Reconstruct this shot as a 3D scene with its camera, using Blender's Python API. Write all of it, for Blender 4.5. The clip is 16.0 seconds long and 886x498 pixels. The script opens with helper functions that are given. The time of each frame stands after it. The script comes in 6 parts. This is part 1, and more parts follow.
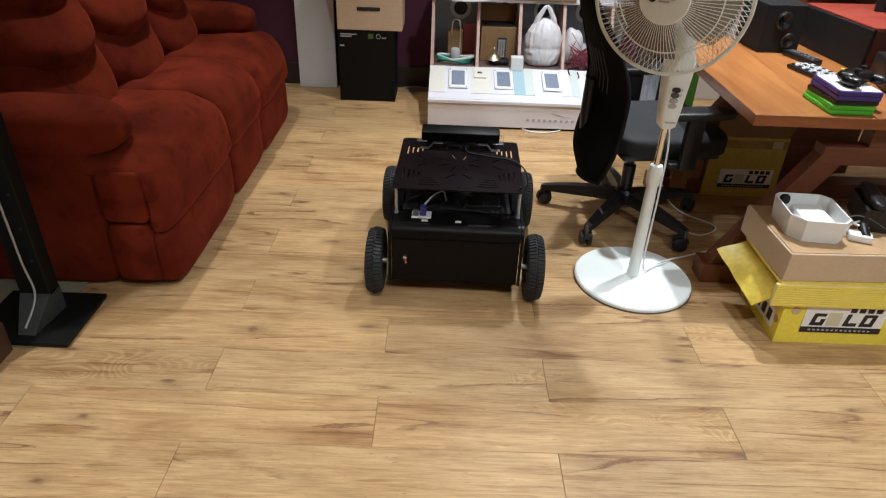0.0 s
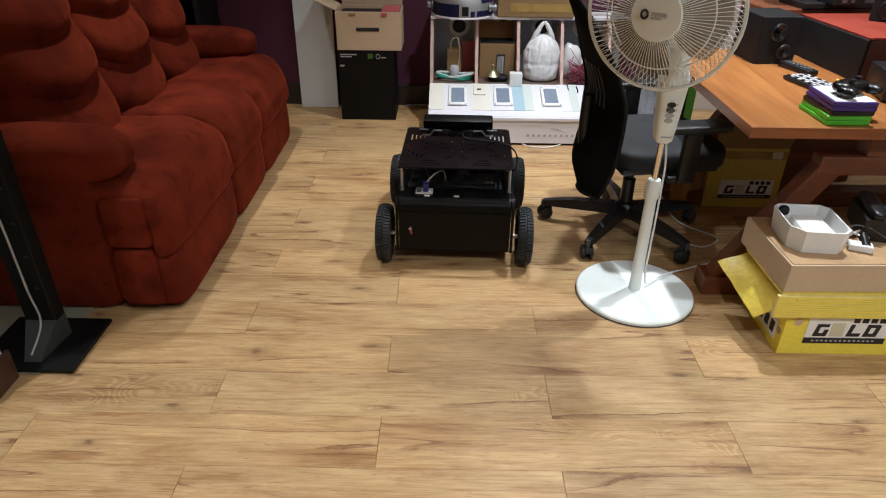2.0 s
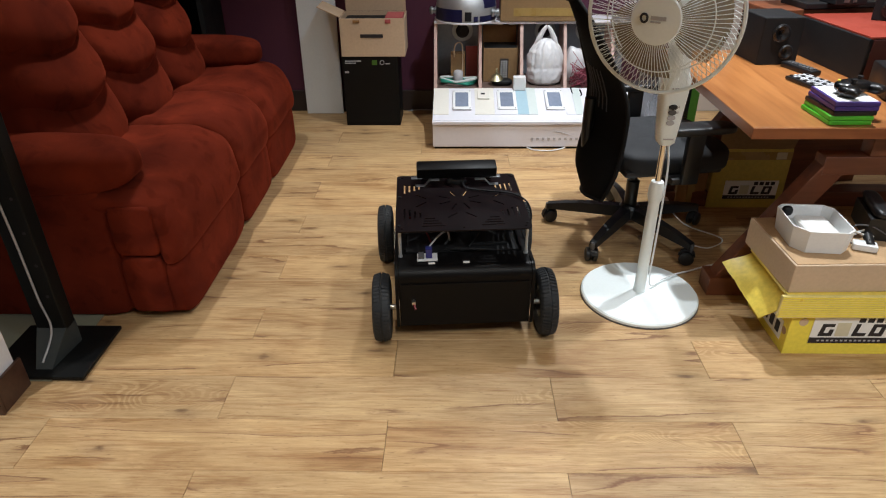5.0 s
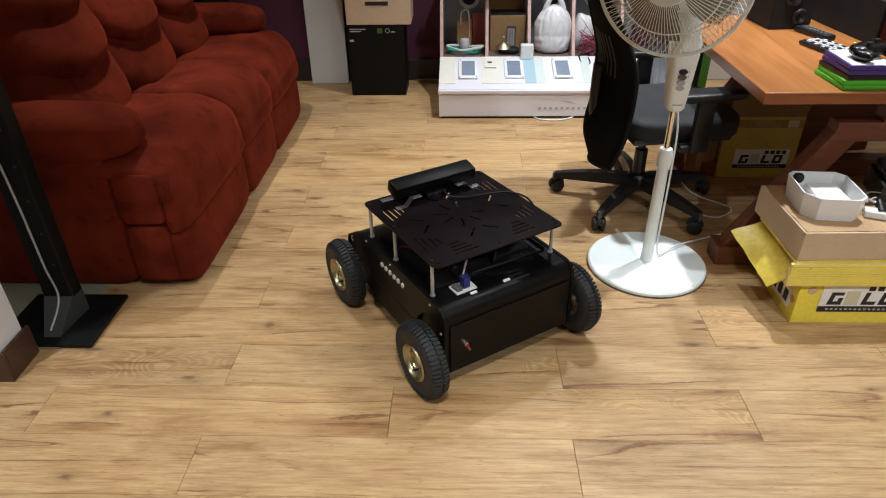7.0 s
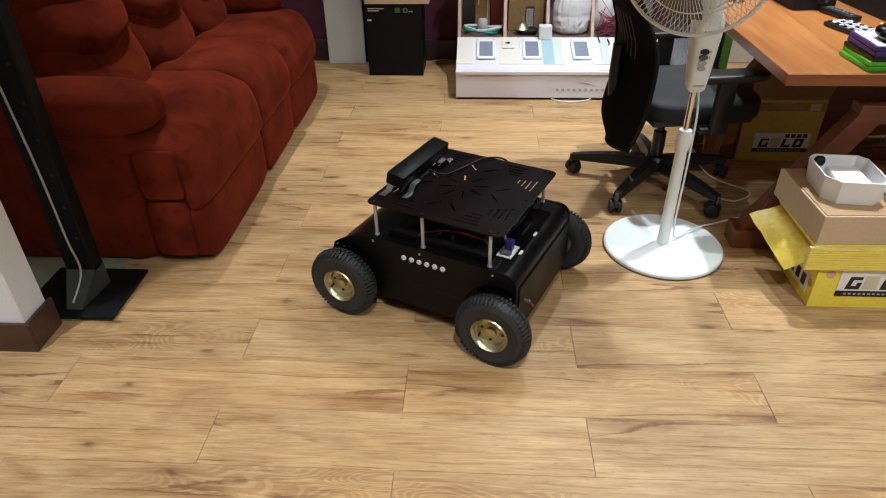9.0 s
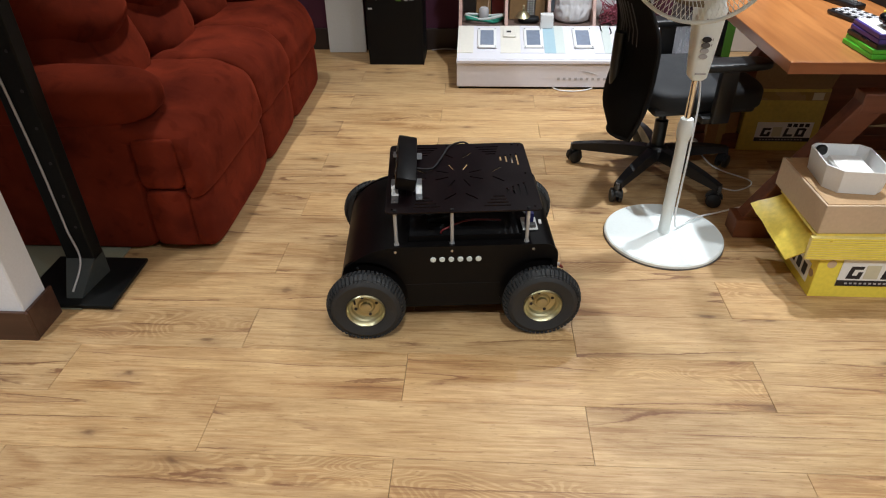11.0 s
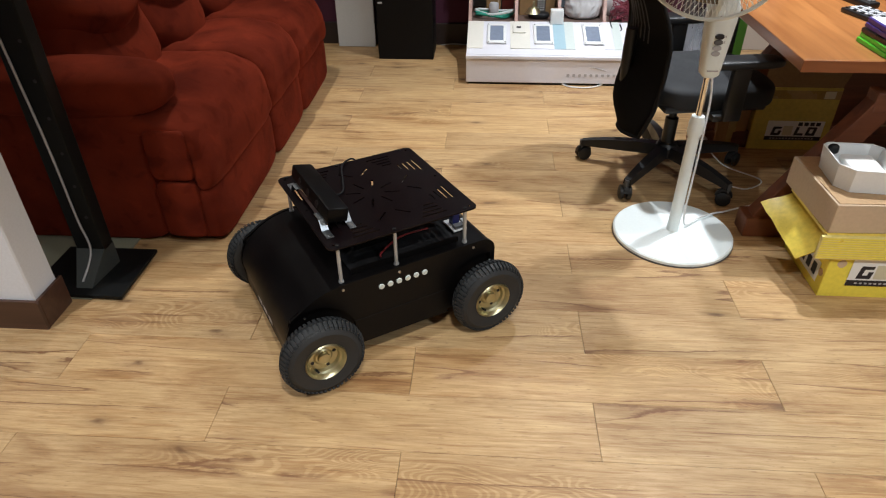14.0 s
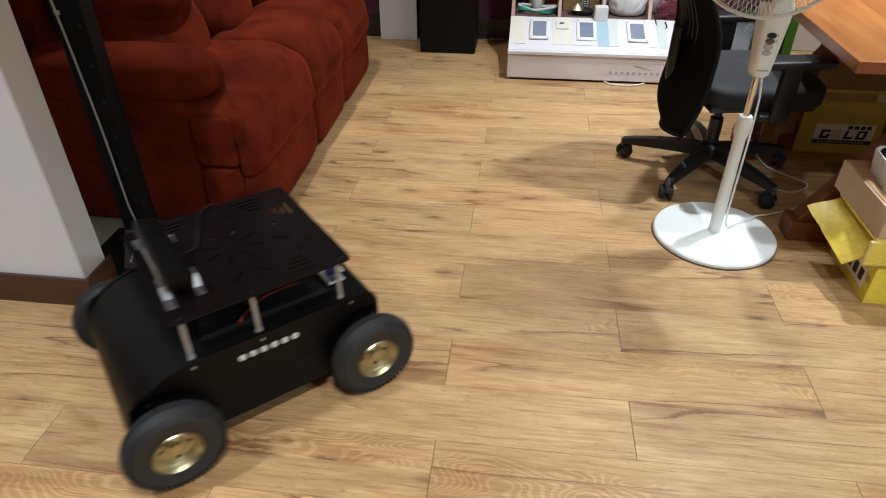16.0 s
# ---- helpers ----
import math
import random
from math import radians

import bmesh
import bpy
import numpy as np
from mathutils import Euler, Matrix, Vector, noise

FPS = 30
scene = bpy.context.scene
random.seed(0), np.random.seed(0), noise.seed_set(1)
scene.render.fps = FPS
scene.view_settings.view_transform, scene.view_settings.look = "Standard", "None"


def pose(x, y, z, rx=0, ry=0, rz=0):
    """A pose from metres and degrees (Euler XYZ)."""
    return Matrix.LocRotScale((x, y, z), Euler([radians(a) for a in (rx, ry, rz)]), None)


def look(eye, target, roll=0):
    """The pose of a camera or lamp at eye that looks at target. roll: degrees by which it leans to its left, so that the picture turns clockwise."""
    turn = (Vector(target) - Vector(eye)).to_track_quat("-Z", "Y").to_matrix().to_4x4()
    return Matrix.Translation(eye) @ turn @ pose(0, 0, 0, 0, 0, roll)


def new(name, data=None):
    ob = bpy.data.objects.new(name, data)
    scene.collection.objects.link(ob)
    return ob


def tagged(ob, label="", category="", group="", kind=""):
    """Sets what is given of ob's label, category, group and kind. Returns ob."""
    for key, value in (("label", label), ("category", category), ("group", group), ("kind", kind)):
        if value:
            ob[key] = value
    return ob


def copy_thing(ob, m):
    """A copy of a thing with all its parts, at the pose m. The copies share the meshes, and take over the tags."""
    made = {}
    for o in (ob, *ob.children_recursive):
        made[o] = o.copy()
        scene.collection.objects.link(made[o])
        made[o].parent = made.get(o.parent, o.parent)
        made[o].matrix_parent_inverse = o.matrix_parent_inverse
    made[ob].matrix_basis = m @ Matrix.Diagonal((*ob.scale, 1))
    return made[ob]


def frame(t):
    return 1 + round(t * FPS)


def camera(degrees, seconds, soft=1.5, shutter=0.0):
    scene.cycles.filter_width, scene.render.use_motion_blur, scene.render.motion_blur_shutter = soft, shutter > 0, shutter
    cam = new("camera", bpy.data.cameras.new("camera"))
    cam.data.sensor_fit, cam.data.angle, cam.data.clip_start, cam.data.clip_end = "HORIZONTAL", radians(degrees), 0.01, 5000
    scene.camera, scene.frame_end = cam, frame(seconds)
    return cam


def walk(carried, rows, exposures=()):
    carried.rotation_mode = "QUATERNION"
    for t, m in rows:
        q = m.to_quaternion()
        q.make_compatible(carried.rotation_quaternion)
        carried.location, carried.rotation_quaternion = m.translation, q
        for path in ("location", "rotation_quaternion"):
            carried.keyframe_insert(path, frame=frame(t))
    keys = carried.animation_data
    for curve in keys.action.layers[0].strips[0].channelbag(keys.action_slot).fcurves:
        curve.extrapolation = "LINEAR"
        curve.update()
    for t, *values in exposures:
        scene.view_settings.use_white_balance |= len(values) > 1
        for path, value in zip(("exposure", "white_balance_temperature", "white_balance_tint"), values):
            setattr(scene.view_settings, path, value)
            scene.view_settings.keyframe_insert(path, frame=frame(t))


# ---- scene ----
cam = camera(68.7, 16.0, 1.1, 0.5)
PATH = [
    (0, (-0.055, -0.018, 1.306), (-0.045, 1.689, 0.265), 2.2),
    (0.5, (-0.062, -0.031, 1.318), (-0.044, 1.698, 0.313), 2.4),
    (1, (-0.045, -0.027, 1.32), (-0.047, 1.707, 0.324), 1.8),
    (1.5, (-0.042, -0.02, 1.32), (-0.048, 1.711, 0.319), 1.2),
    (2, (-0.035, -0.019, 1.326), (-0.047, 1.709, 0.32), 0.6),
    (2.5, (-0.033, -0.017, 1.332), (-0.033, 1.726, 0.352), 0.5),
    (3, (-0.029, -0.012, 1.333), (-0.024, 1.741, 0.37), 0.6),
    (3.5, (-0.026, -0.014, 1.333), (-0.033, 1.741, 0.374), 0.3),
    (4, (-0.025, -0.017, 1.331), (-0.04, 1.734, 0.366), 0.1),
    (4.2, (-0.026, -0.025, 1.336), (-0.045, 1.723, 0.364), -0.1),
    (6.3, (-0.021, -0.033, 1.318), (-0.068, 1.677, 0.281), -0.4),
    (6.5, (-0.022, -0.03, 1.311), (-0.069, 1.675, 0.266), -0.4),
    (7, (-0.019, -0.03, 1.311), (-0.077, 1.663, 0.248), -0.9),
    (7.5, (-0.022, -0.038, 1.306), (-0.092, 1.644, 0.226), -0.4),
    (8, (-0.03, -0.041, 1.304), (-0.117, 1.633, 0.212), -0.4),
    (8.5, (-0.026, -0.043, 1.303), (-0.124, 1.626, 0.205), -0.8),
    (9, (-0.027, -0.046, 1.302), (-0.126, 1.619, 0.198), -0.9),
    (9.2, (-0.021, -0.047, 1.305), (-0.126, 1.616, 0.199), -1.1),
    (11.3, (-0.024, -0.045, 1.294), (-0.125, 1.603, 0.165), -0.8),
    (11.5, (-0.029, -0.045, 1.296), (-0.129, 1.603, 0.166), -0.7),
    (12, (-0.025, -0.046, 1.294), (-0.126, 1.601, 0.164), -0.8),
    (12.5, (-0.028, -0.045, 1.293), (-0.124, 1.601, 0.162), -0.8),
    (13, (-0.025, -0.044, 1.294), (-0.122, 1.6, 0.158), -1.0),
    (13.5, (-0.026, -0.046, 1.291), (-0.121, 1.597, 0.154), -0.7),
    (14, (-0.035, -0.049, 1.292), (-0.152, 1.592, 0.155), -0.5),
    (14.5, (-0.049, -0.055, 1.293), (-0.206, 1.586, 0.16), -0.3),
    (15, (-0.052, -0.062, 1.291), (-0.234, 1.576, 0.158), -0.6),
    (15.5, (-0.051, -0.064, 1.293), (-0.246, 1.568, 0.154), -0.8),
    (16, (-0.06, -0.066, 1.29), (-0.269, 1.559, 0.143), -0.4),
]
walk(cam, [(t, look(eye, target, roll)) for t, eye, target, roll in PATH], [(0.0, 0.05), (2.0, -0.04), (4.0, 0.0), (6.5, 0.04), (9.0, 0.08), (11.5, 0.08), (14.5, 0.06), (16.0, 0.02)])

# ---- light: unseen ceiling spots, some set by shadows, some added as fill; dim surround ----
CEIL = 2.65
world = bpy.data.worlds.new("world")
world.use_nodes = True
world.node_tree.nodes["Background"].inputs[0].default_value = (1.0, 0.93, 0.85, 1)
world.node_tree.nodes["Background"].inputs[1].default_value = 0.012
scene.world = world
scene.view_settings.exposure = 0.0
WARM, COOL, COOLER = (0.99, 0.995, 0.955), (0.94, 1.0, 1.05), (0.89, 1.0, 1.09)
# x, y, watts, tint, beam angle
LAMPS = [
    (0.50, 3.08, 16, COOL, 98), (1.30, 2.44, 22, COOL, 98), (-2.70, 2.60, 10, WARM, 98), (0.10, -0.15, 23, WARM, 98),
    # added to brighten sofa, fan and carton fronts, partition and right background
    (-1.15, 2.70, 7, WARM, 80), (1.85, -0.40, 36, COOLER, 145), (-1.90, 0.35, 18, COOL, 98), (2.45, 3.0, 3, COOL, 98),
]


def ceiling_lamp(x, y, watts, tint, beam):
    lamp = bpy.data.lights.new("assumed_lamp", "AREA")
    lamp.shape, lamp.size, lamp.energy, lamp.color, lamp.spread = "DISK", 0.10, watts, tint, radians(beam)
    ob = new("assumed_lamp", lamp)
    ob.matrix_basis = pose(x, y, CEIL - 0.022)


for lamp in LAMPS:
    ceiling_lamp(*lamp)

# ---- materials ----
def nodes_of(name):
    m = bpy.data.materials.new(name)
    m.use_nodes = True
    nt = m.node_tree
    return m, nt, nt.nodes["Principled BSDF"]


def node(nt, kind, **values):
    n = nt.nodes.new(kind)
    for key, value in values.items():
        n.inputs[key.replace("_", " ")].default_value = value
    return n


def ramp(nt, source, stops):
    n = nt.nodes.new("ShaderNodeValToRGB")
    els = n.color_ramp.elements
    while len(els) < len(stops):
        els.new(0.5)
    for el, (at, col) in zip(els, stops):
        el.position, el.color = at, (*col, 1)
    nt.links.new(source, n.inputs[0])
    return n


def surface(name, col, rough=0.5, metal=0.0, vary=0.12, grain=60.0, blotch=5.0, bump=0.05, coat=0.0, spec=0.5, sheen=0.0, rvar=0.1):
    """A plain surface with blotches, fine grain and small relief."""
    m, nt, bsdf = nodes_of(name)
    tc = nt.nodes.new("ShaderNodeTexCoord")
    big, fine = node(nt, "ShaderNodeTexNoise", Scale=blotch, Detail=4.0), node(nt, "ShaderNodeTexNoise", Scale=grain, Detail=3.0)
    for n in (big, fine):
        nt.links.new(tc.outputs["Object"], n.inputs["Vector"])
    mix = nt.nodes.new("ShaderNodeMath")
    mix.operation = "ADD"
    nt.links.new(big.outputs[0], mix.inputs[0])
    nt.links.new(fine.outputs[0], mix.inputs[1])
    half = nt.nodes.new("ShaderNodeMath")
    half.operation = "MULTIPLY"
    half.inputs[1].default_value = 0.5
    nt.links.new(mix.outputs[0], half.inputs[0])
    lo = tuple(c * (1 - vary) for c in col)
    hi = tuple(min(1, c * (1 + vary)) for c in col)
    r = ramp(nt, half.outputs[0], [(0.3, lo), (0.7, hi)])
    nt.links.new(r.outputs[0], bsdf.inputs["Base Color"])
    rr = nt.nodes.new("ShaderNodeMapRange")
    rr.inputs[1].default_value, rr.inputs[2].default_value = 0.3, 0.7
    rr.inputs[3].default_value, rr.inputs[4].default_value = max(0.02, rough - rvar), min(1, rough + rvar)
    nt.links.new(big.outputs[0], rr.inputs[0])
    nt.links.new(rr.outputs[0], bsdf.inputs["Roughness"])
    bsdf.inputs["Metallic"].default_value = metal
    bsdf.inputs["Specular IOR Level"].default_value = spec
    bsdf.inputs["Coat Weight"].default_value = coat
    bsdf.inputs["Sheen Weight"].default_value = sheen
    if bump:
        b = node(nt, "ShaderNodeBump", Strength=bump, Distance=0.004)
        nt.links.new(fine.outputs[0], b.inputs["Height"])
        nt.links.new(b.outputs[0], bsdf.inputs["Normal"])
    return m


def oak_floor():
    """Oak-look vinyl planks: fine long grain, figured bands, knots, drying cracks, a tint of its own for each plank."""
    m, nt, bsdf = nodes_of("oak_plank")
    geo, info = nt.nodes.new("ShaderNodeNewGeometry"), nt.nodes.new("ShaderNodeObjectInfo")
    shift = nt.nodes.new("ShaderNodeVectorMath")
    shift.operation = "MULTIPLY_ADD"
    nt.links.new(info.outputs["Random"], shift.inputs[0])
    shift.inputs[1].default_value = (57.0, 23.0, 31.0)
    nt.links.new(geo.outputs["Position"], shift.inputs[2])

    def mapped(sx, sy, at=0.0):
        mp = nt.nodes.new("ShaderNodeMapping")
        mp.inputs["Scale"].default_value = (sx, sy, 1)
        mp.inputs["Location"].default_value = (at, at * 1.7, at * 0.6)
        nt.links.new(shift.outputs[0], mp.inputs[0])
        return mp.outputs[0]

    def grained(sx, sy, detail, distort, rough=0.55, at=0.0):
        n = node(nt, "ShaderNodeTexNoise", Scale=1.0, Detail=detail, Distortion=distort, Roughness=rough)
        nt.links.new(mapped(sx, sy, at), n.inputs["Vector"])
        return n.outputs[0]

    def math_node(op, a, b):
        n = nt.nodes.new("ShaderNodeMath")
        n.operation = op
        for k, v in enumerate((a, b)):
            if isinstance(v, float):
                n.inputs[k].default_value = v
            else:
                nt.links.new(v, n.inputs[k])
        return n.outputs[0]

    def mixed(a, b, fac_socket, amount, mode="MULTIPLY"):
        mx = nt.nodes.new("ShaderNodeMix")
        mx.data_type, mx.blend_type = "RGBA", mode
        mx.inputs["Factor"].default_value = amount
        nt.links.new(a, mx.inputs["A"])
        if isinstance(b, tuple):
            mx.inputs["B"].default_value = (*b, 1)
        else:
            nt.links.new(b, mx.inputs["B"])
        if fac_socket:
            nt.links.new(fac_socket, mx.inputs["Factor"])
        return mx.outputs["Result"]

    grey = lambda v: (v, v, v)
    grain = grained(9.0, 150.0, 6.0, 0.15, 0.72)
    base = ramp(nt, grain, [(0.30, (0.346, 0.222, 0.107)), (0.48, (0.452, 0.306, 0.158)), (0.68, (0.550, 0.390, 0.217))])
    # broad cloudy tone along the plank, warm brown to pale
    tone = ramp(nt, grained(2.2, 9.0, 5.0, 0.5, 0.62), [(0.31, (0.66, 0.54, 0.45)), (0.45, (0.94, 0.90, 0.86)), (0.55, (1.02, 1.0, 0.98)), (0.68, (1.14, 1.13, 1.10))])
    out = mixed(base.outputs[0], tone.outputs[0], None, 0.95)
    streak = ramp(nt, grained(3.6, 58.0, 5.0, 0.3, 0.65, 7.0), [(0.35, (0.80, 0.70, 0.61)), (0.47, (1, 1, 1)), (0.70, (1.05, 1.05, 1.03))])
    out = mixed(out, streak.outputs[0], None, 0.9)
    # growth rings: contour lines of a long soft field, nested in narrow bands
    field = math_node("MULTIPLY", grained(2.1, 7.5, 1.6, 0.35, 0.4, 3.0), 260.0)
    wave = math_node("SINE", field, 0.0)
    where = ramp(nt, grained(1.0, 5.2, 1.0, 0.0, 0.5, 11.0), [(0.57, grey(0.0)), (0.65, grey(0.60))])
    rings = ramp(nt, wave, [(0.0, (0.74, 0.65, 0.56)), (0.45, (0.96, 0.95, 0.93)), (1.0, (1.05, 1.05, 1.04))])
    out = mixed(out, rings.outputs[0], where.outputs[0], 0.0)
    # drying cracks: thin broken dark lines that wander along the grain
    jitter = math_node("MULTIPLY", grained(30.0, 110.0, 4.0, 0.0, 0.65, 2.0), 0.034)
    line = math_node("ADD", grained(0.70, 9.0, 2.0, 0.15, 0.4, 5.0), jitter)
    crack = ramp(nt, line, [(0.506, grey(0.0)), (0.511, grey(0.9)), (0.517, grey(0.9)), (0.525, grey(0.32)), (0.575, grey(0.0))])
    few = ramp(nt, grained(2.6, 7.0, 3.0, 0.0, 0.6, 9.0), [(0.47, grey(0.0)), (0.54, grey(1.0))])
    out = mixed(out, (0.185, 0.085, 0.040), mixed(crack.outputs[0], few.outputs[0], None, 1.0), 0.0, "MIX")
    flecks = ramp(nt, grained(34.0, 190.0, 2.0, 0.0, 0.5, 1.0), [(0.66, grey(0.0)), (0.72, grey(0.5))])
    out = mixed(out, (0.19, 0.10, 0.050), flecks.outputs[0], 0.0, "MIX")
    # knots: small dark hearts with a smoky halo, ragged along the grain
    ragged = nt.nodes.new("ShaderNodeVectorMath")
    ragged.operation = "MULTIPLY_ADD"
    warp = node(nt, "ShaderNodeTexNoise", Scale=1.0, Detail=3.0)
    nt.links.new(mapped(14.0, 34.0), warp.inputs["Vector"])
    nt.links.new(warp.outputs["Color"], ragged.inputs[0])
    ragged.inputs[1].default_value = (0.16, 0.16, 0.0)
    nt.links.new(mapped(2.3, 5.4), ragged.inputs[2])
    knot = node(nt, "ShaderNodeTexVoronoi", Scale=1.0, Randomness=1.0)
    knot.voronoi_dimensions = "2D"
    nt.links.new(ragged.outputs[0], knot.inputs["Vector"])
    spot = ramp(nt, knot.outputs["Distance"], [(0.0, grey(0.92)), (0.030, grey(0.70)), (0.055, grey(0.34)), (0.11, grey(0.14)), (0.20, grey(0.0))])
    some = ramp(nt, knot.outputs["Color"], [(0.50, grey(0.0)), (0.54, grey(1.0))])
    out = mixed(out, (0.125, 0.062, 0.030), mixed(spot.outputs[0], some.outputs[0], None, 1.0), 0.0, "MIX")
    tint = ramp(nt, info.outputs["Random"], [(0.0, (0.90, 0.86, 0.82)), (0.35, (1.0, 0.99, 0.97)), (0.7, (1.03, 0.98, 0.91)), (1.0, (1.10, 1.06, 1.0))])
    out = mixed(out, tint.outputs[0], None, 1.0)
    nt.links.new(out, bsdf.inputs["Base Color"])
    rough = ramp(nt, grain, [(0.3, grey(0.50)), (0.7, grey(0.38))])
    nt.links.new(rough.outputs[0], bsdf.inputs["Roughness"])
    bsdf.inputs["Specular IOR Level"].default_value = 0.4
    b = node(nt, "ShaderNodeBump", Strength=0.14, Distance=0.002)
    nt.links.new(grain, b.inputs["Height"])
    nt.links.new(b.outputs[0], bsdf.inputs["Normal"])
    return m


def long_grain(name, dark, light, rough=0.4, along="X", coat=0.0):
    """Solid or veneered wood with its grain along one axis of the thing."""
    m, nt, bsdf = nodes_of(name)
    tc, mp = nt.nodes.new("ShaderNodeTexCoord"), nt.nodes.new("ShaderNodeMapping")
    mp.inputs["Scale"].default_value = (2.0, 28, 28) if along == "X" else ((28, 2.0, 28) if along == "Y" else (28, 28, 2.0))
    nt.links.new(tc.outputs["Object"], mp.inputs[0])
    n = node(nt, "ShaderNodeTexNoise", Scale=1.0, Detail=6.0, Distortion=0.7)
    nt.links.new(mp.outputs[0], n.inputs["Vector"])
    r = ramp(nt, n.outputs[0], [(0.28, dark), (0.7, light)])
    nt.links.new(r.outputs[0], bsdf.inputs["Base Color"])
    bsdf.inputs["Roughness"].default_value = rough
    bsdf.inputs["Coat Weight"].default_value = coat
    bsdf.inputs["Coat Roughness"].default_value = 0.25
    b = node(nt, "ShaderNodeBump", Strength=0.08, Distance=0.002)
    nt.links.new(n.outputs[0], b.inputs["Height"])
    nt.links.new(b.outputs[0], bsdf.inputs["Normal"])
    return m


def suede(name, dark, light):
    """Brushed microsuede: broad soft patches of the nap and small darker touch marks."""
    m, nt, bsdf = nodes_of(name)
    geo = nt.nodes.new("ShaderNodeNewGeometry")
    n = node(nt, "ShaderNodeTexNoise", Scale=4.2, Detail=3.0, Roughness=0.5, Distortion=0.5)
    touch = node(nt, "ShaderNodeTexNoise", Scale=13.0, Detail=2.0, Roughness=0.45, Distortion=0.9)
    fine = node(nt, "ShaderNodeTexNoise", Scale=420.0, Detail=2.0)
    for k in (n, touch, fine):
        nt.links.new(geo.outputs["Position"], k.inputs["Vector"])
    r = ramp(nt, n.outputs[0], [(0.30, dark), (0.50, tuple((a + b) / 2 for a, b in zip(dark, light))), (0.70, light)])
    marks = ramp(nt, touch.outputs[0], [(0.33, (0.78, 0.74, 0.72)), (0.42, (1, 1, 1)), (0.60, (1, 1, 1)), (0.72, (1.18, 1.18, 1.18))])
    mx = nt.nodes.new("ShaderNodeMix")
    mx.data_type, mx.blend_type = "RGBA", "MULTIPLY"
    mx.inputs["Factor"].default_value = 1.0
    nt.links.new(r.outputs[0], mx.inputs["A"])
    nt.links.new(marks.outputs[0], mx.inputs["B"])
    nt.links.new(mx.outputs["Result"], bsdf.inputs["Base Color"])
    bsdf.inputs["Roughness"].default_value = 0.92
    bsdf.inputs["Specular IOR Level"].default_value = 0.06
    bsdf.inputs["Sheen Weight"].default_value = 0.20
    bsdf.inputs["Sheen Roughness"].default_value = 0.4
    bsdf.inputs["Sheen Tint"].default_value = (0.95, 0.15, 0.07, 1)
    b = node(nt, "ShaderNodeBump", Strength=0.25, Distance=0.002)
    nt.links.new(fine.outputs[0], b.inputs["Height"])
    nt.links.new(b.outputs[0], bsdf.inputs["Normal"])
    return m


def brushed(name, col, rough):
    m = surface(name, col, rough, 1.0, 0.06, 90, 6, 0.02)
    return m


def clear(name, col=(1, 1, 1), rough=0.05, alpha=0.25):
    m, nt, bsdf = nodes_of(name)
    bsdf.inputs["Base Color"].default_value = (*col, 1)
    bsdf.inputs["Roughness"].default_value = rough
    bsdf.inputs["Alpha"].default_value = alpha
    return m


OAK = oak_floor()
SUEDE = suede("red_suede", (0.066, 0.0086, 0.0043), (0.160, 0.0225, 0.0098))
PURPLE = surface("purple_paint", (0.082, 0.018, 0.045), 0.7, vary=0.08, grain=120, blotch=1.5, bump=0.06)
OFFWHITE = surface("pale_paint", (0.74, 0.77, 0.83), 0.6, vary=0.05, grain=150, blotch=1.2, bump=0.05)
BEIGE = surface("beige_paint", (0.52, 0.46, 0.41), 0.6, vary=0.05, grain=150, blotch=1.2, bump=0.05)
CEILING = surface("ceiling_paint", (0.75, 0.74, 0.72), 0.8, vary=0.03)
DARKSKIRT = surface("dark_skirting", (0.030, 0.020, 0.020), 0.45, vary=0.15)
BROWNSKIRT = long_grain("brown_skirting", (0.050, 0.022, 0.014), (0.085, 0.040, 0.026), 0.4)
BLACKALU = surface("black_anodised", (0.0032, 0.0028, 0.0030), 0.42, 0.0, 0.25, 160, 5, 0.03, spec=0.15)
BLACKPLATE = surface("black_plate", (0.0060, 0.0030, 0.0036), 0.42, 0.0, 0.25, 160, 4, 0.03, spec=0.14)
BLACKPLASTIC = surface("black_plastic", (0.009, 0.009, 0.010), 0.42, 0, 0.2, 200, 8, 0.06)
GLOSSBLACK = surface("gloss_black", (0.005, 0.005, 0.006), 0.3, 0, 0.1, 90, 6, 0.01)
MATTBLACK = surface("matt_black", (0.008, 0.008, 0.009), 0.62, 0, 0.25, 140, 5, 0.08, spec=0.3)
RUBBER = surface("tyre_rubber", (0.017, 0.0185, 0.0205), 0.66, 0, 0.2, 180, 10, 0.15)
STANDBLACK = surface("stand_black", (0.0045, 0.0050, 0.0050), 0.55, 0, 0.25, 140, 5, 0.05, spec=0.2)
STANDGREY = surface("stand_grey", (0.035, 0.042, 0.042), 0.5, 0, 0.15, 120, 5, 0.05)
GOLD = brushed("zinc_gold", (0.50, 0.465, 0.30), 0.38)
POSTGREY = surface("post_metal", (0.42, 0.43, 0.44), 0.35, 0.35, 0.05)
STEEL = brushed("steel", (0.62, 0.62, 0.62), 0.3)
ZINC = surface("bright_zinc", (0.27, 0.285, 0.30), 0.42, 0.9, 0.06, 90, 6, 0.02)
CHROME = brushed("chrome", (0.80, 0.80, 0.80), 0.1)
WHITEPL = surface("white_plastic", (0.78, 0.79, 0.79), 0.38, 0, 0.04, 120, 6, 0.02)
GREYPL = surface("grey_plastic", (0.10, 0.10, 0.105), 0.45, 0, 0.1)
FANWHITE = surface("fan_white", (0.82, 0.88, 0.88), 0.45, 0, 0.03, 120, 4, 0.02)
